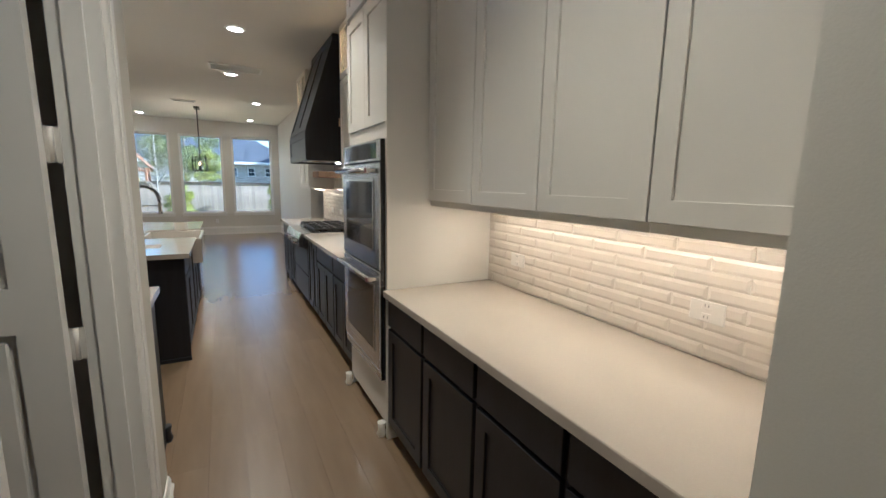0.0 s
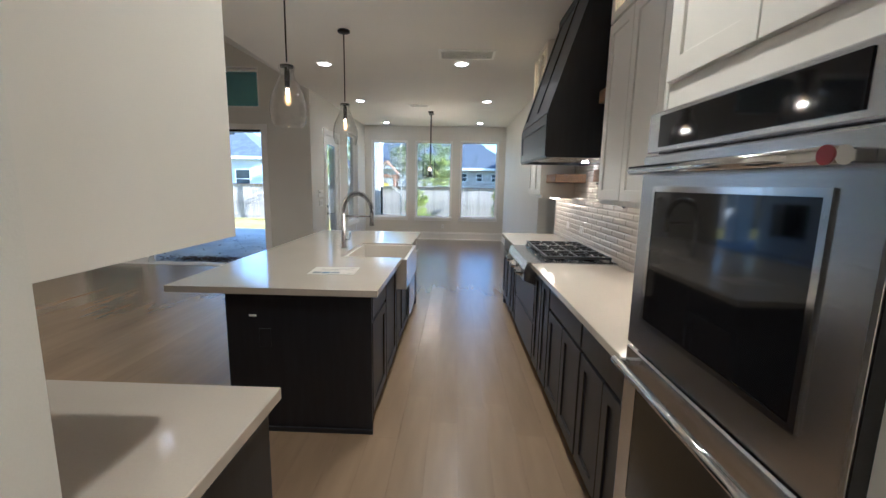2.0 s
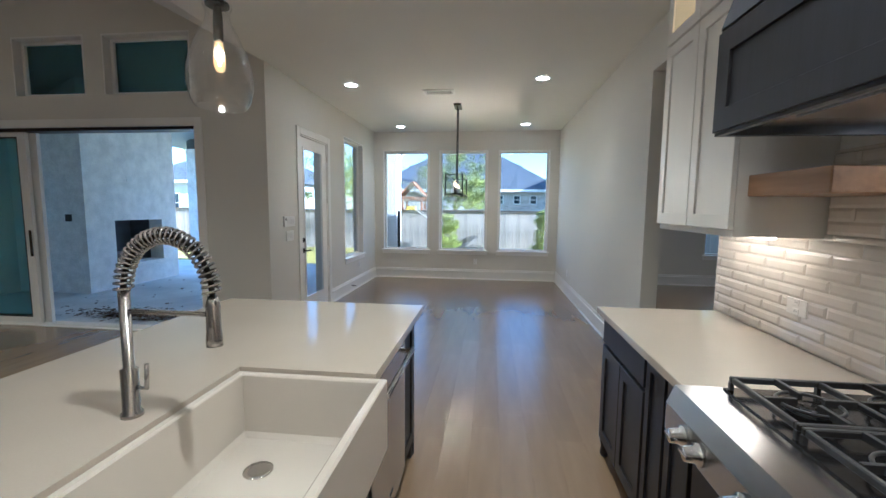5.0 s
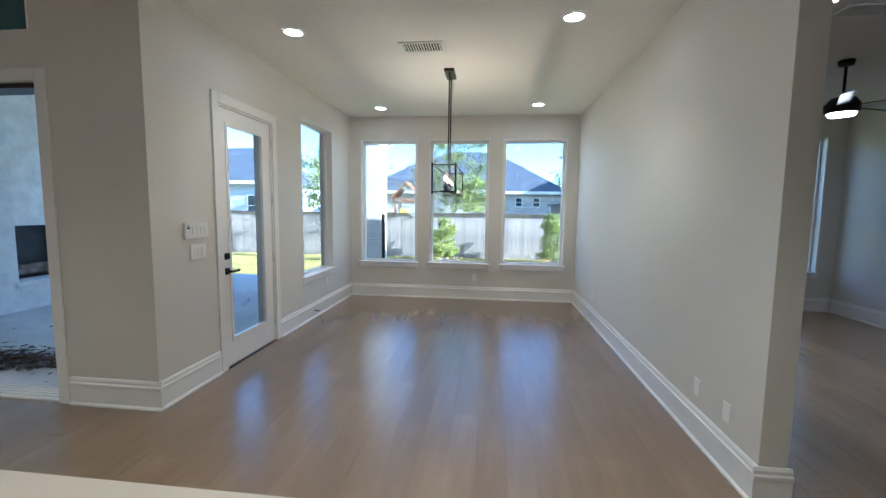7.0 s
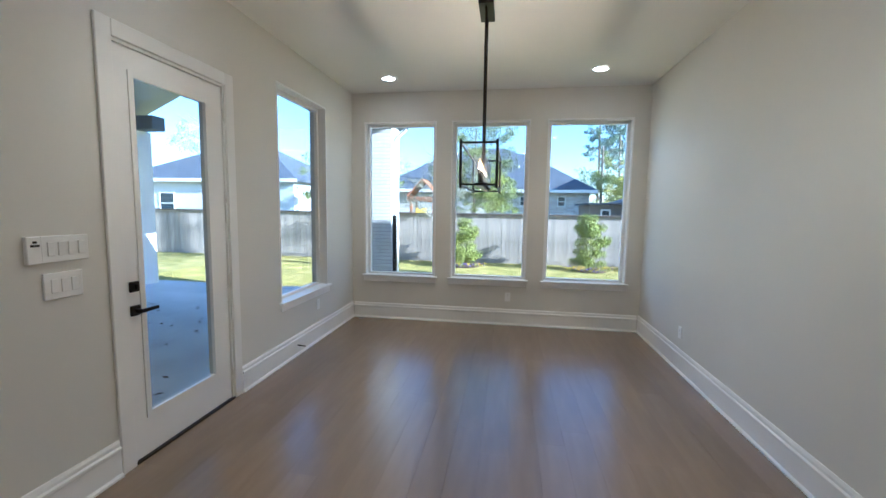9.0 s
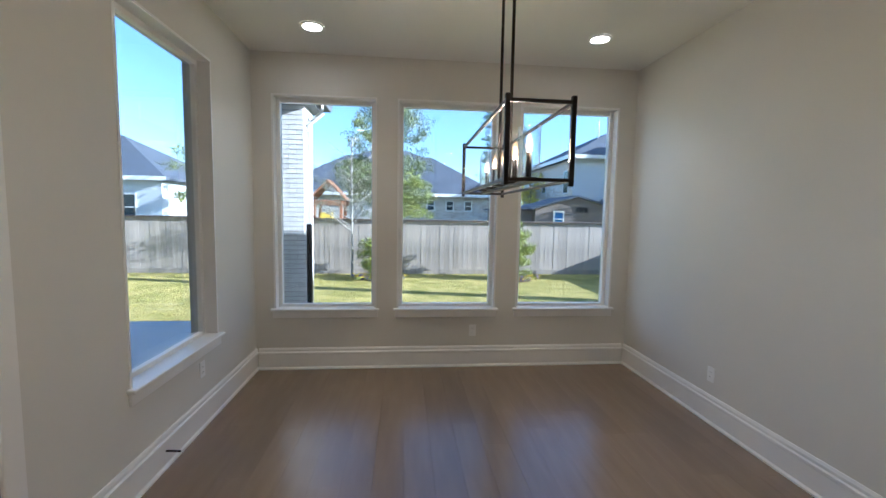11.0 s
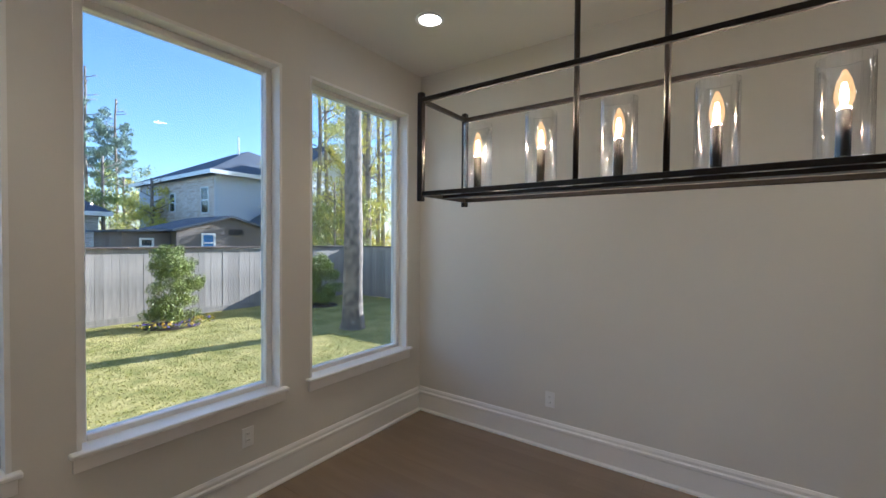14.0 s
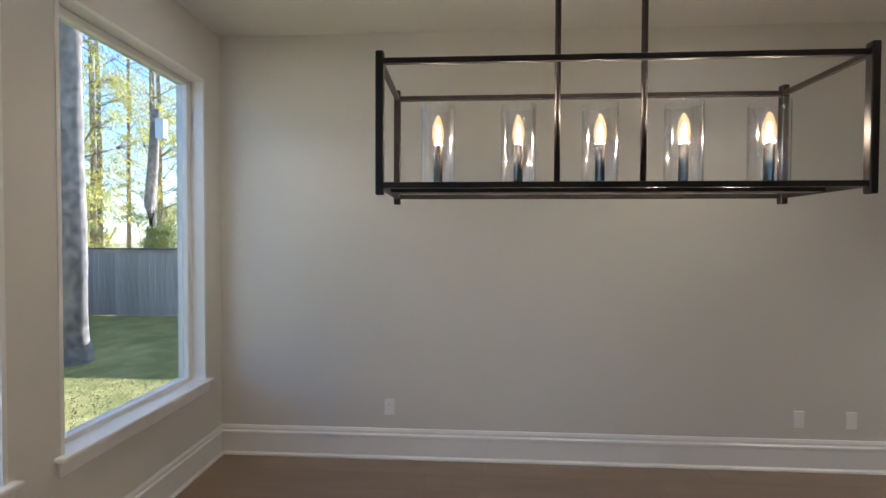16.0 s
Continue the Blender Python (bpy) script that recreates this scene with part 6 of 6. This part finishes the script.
# ---- grass ----
rg = np.random.default_rng(5)
for nm, mat, count, lab in (("grass", BLADE_G, 60000, "short green lawn grass"), ("dry_grass", BLADE_Y, 45000, "dry straw-coloured grass and clippings")):
    x = rg.uniform(-9, 8, count)
    y = 13.6 + (21.3 - 13.6) * rg.random(count) ** 1.15
    keep = ~((x < -1.95) & (y < 15.4))
    x, y = x[keep], y[keep]
    n = len(x)
    a, hgt, w = rg.uniform(0, 6.28, n), rg.uniform(0.008, 0.020, n), rg.uniform(0.005, 0.011, n)
    tilt = rg.uniform(0.3, 1.6 if nm == "grass" else 3.0, n) * hgt
    b = rg.uniform(0, 6.28, n)
    co = np.empty((n, 3, 3))
    co[:, 0] = np.stack([x - w * np.cos(a), y - w * np.sin(a), np.full(n, G - 0.002)], 1)
    co[:, 1] = np.stack([x + w * np.cos(a), y + w * np.sin(a), np.full(n, G - 0.002)], 1)
    co[:, 2] = np.stack([x + tilt * np.cos(b), y + tilt * np.sin(b), G + hgt], 1)
    me = bpy.data.meshes.new(nm)
    me.from_pydata(co.reshape(-1, 3).tolist(), [], np.arange(3 * n).reshape(-1, 3).tolist())
    me.materials.append(mat)
    tagged(new(nm, me), lab, "grass", kind="stuff")


# ---- tiles and planks ----
def tile_field(owner, y0, y1, z0, z1, x=1.552):
    """Bevelled running-bond wall tiles facing the room."""
    TL, TH, J = 0.255, 0.0520, 0.0012
    me = {}
    row, z = 0, z0
    while z < z1 - 0.012:
        zt = min(z + TH - J, z1)
        u = y0 - (TL / 2 if row % 2 else 0)
        while u < y1 - 0.01:
            a, b = max(u, y0), min(u + TL - J, y1)
            if b - a > 0.012:
                key = (round(b - a, 3), round(zt - z, 3))
                if key not in me:
                    L, H = key
                    e = min(0.012, H * 0.3, L * 0.3)
                    bm = B()
                    o = [bm.verts.new(c) for c in ((0, 0, 0), (0, L, 0), (0, L, H), (0, 0, H))]
                    m = [bm.verts.new((-0.006, c.co.y, c.co.z)) for c in o]
                    i = [bm.verts.new(c) for c in ((-0.010, e, e), (-0.010, L - e, e), (-0.010, L - e, H - e), (-0.010, e, H - e))]
                    for p, q in ((o, m), (m, i)):
                        for k in range(4):
                            bm.faces.new((p[k], p[(k + 1) % 4], q[(k + 1) % 4], q[k]))
                    bm.faces.new(i)
                    bmesh.ops.recalc_face_normals(bm, faces=bm.faces)
                    for f in bm.faces:
                        if f.normal.x > 0.5:
                            f.normal_flip()
                    me[key] = mesh_of("tile", bm, TILE)
                piece("tile", me[key], owner, (x, a, z))
            u += TL
        z += TH
        row += 1


for y0, y1, z0, z1 in ((0.56, 2.396, 0.916, 1.384), (3.207, 7.20, 0.916, 1.41)):
    w = structure("wall_tiles", box(B(), 1.5525, 1.5695, y0, y1, z0, z1), GROUT, "glossy off-white bevelled subway tile backsplash", "backsplash")
    tile_field(w, y0, y1, z0 + 0.002, z1)
w = structure("wall_tiles", box(B(), 1.5525, 1.5695, 4.66, 6.436, 1.411, 1.74), GROUT, "glossy off-white bevelled subway tiles behind the range", "backsplash")
tile_field(w, 4.66, 6.436, 1.4135, 1.74)
for yy in (1.06, 2.10, 6.04, 6.54):
    ol = outlet("x", 1.541, -1, yy, 1.09, "outlet", 0.118, 0.074, "off-white outlet plate on the tiles")
    for c in ol.children:
        c.data.materials[0] = ALMOND

# oak planks run along the walk; the nearest are pieces, the rest one sheet of boards
PW, PL = 0.180, 1.52
rg = random.Random(3)
near = {}


def board(x0, x1, y0, y1):
    return ((x0 + 0.0008, y0 + 0.0008), (x1 - 0.0008, y0 + 0.0008), (x1 - 0.0008, y1 - 0.0008), (x0 + 0.0008, y1 - 0.0008))


verts, faces, count = [], [], 0
x = LW
while x < 5.45:
    y = LS - rg.uniform(0, PL)
    while y < DN:
        a, b = max(y, LS if x < DE else 5.05), min(y + PL, DN if x > DW - 0.1 else NIB + 0.04)
        x1 = min(x + PW, 5.45)
        if b - a > 0.02 and x1 - x > 0.02:
            close = x1 > -2.3 and x < 1.6 and b > 1.2
            if close and count < 300:
                key = (round(x1 - x, 3), round(b - a, 3))
                if key not in near:
                    bm = B()
                    L, W = key[1], key[0]
                    lo = [bm.verts.new(c) for c in ((0.0002, 0.0002, -0.006), (W - 0.0002, 0.0002, -0.006), (W - 0.0003, L - 0.0003, -0.006), (0.0003, L - 0.0003, -0.006))]
                    mi = [bm.verts.new((c.co.x, c.co.y, -0.0005)) for c in lo]
                    e = 0.0004
                    hi = [bm.verts.new(c) for c in ((e, e, 0), (W - e, e, 0), (W - e, L - e, 0), (e, L - e, 0))]
                    for p, q in ((lo, mi), (mi, hi)):
                        for k in range(4):
                            bm.faces.new((p[k], p[(k + 1) % 4], q[(k + 1) % 4], q[k]))
                    bm.faces.new(hi)
                    near[key] = mesh_of("plank", bm, OAK)
                piece("plank", near[key], floor, (x, a, 0))
                count += 1
            else:
                n = len(verts)
                verts += [(p[0], p[1], 0.0) for p in board(x, x1, a, b)] + [(p[0], p[1], -0.006) for p in board(x, x1, a, b)]
                faces += [(n, n + 1, n + 2, n + 3)] + [(n + k, n + 4 + k, n + 4 + (k + 1) % 4, n + (k + 1) % 4) for k in range(4)]
        y += PL
    x += PW
me = bpy.data.meshes.new("planks")
me.from_pydata(verts, [], faces)
me.materials.append(OAK)
ob = new("planks", me)
ob.parent = floor
tagged(ob, kind="stuff")
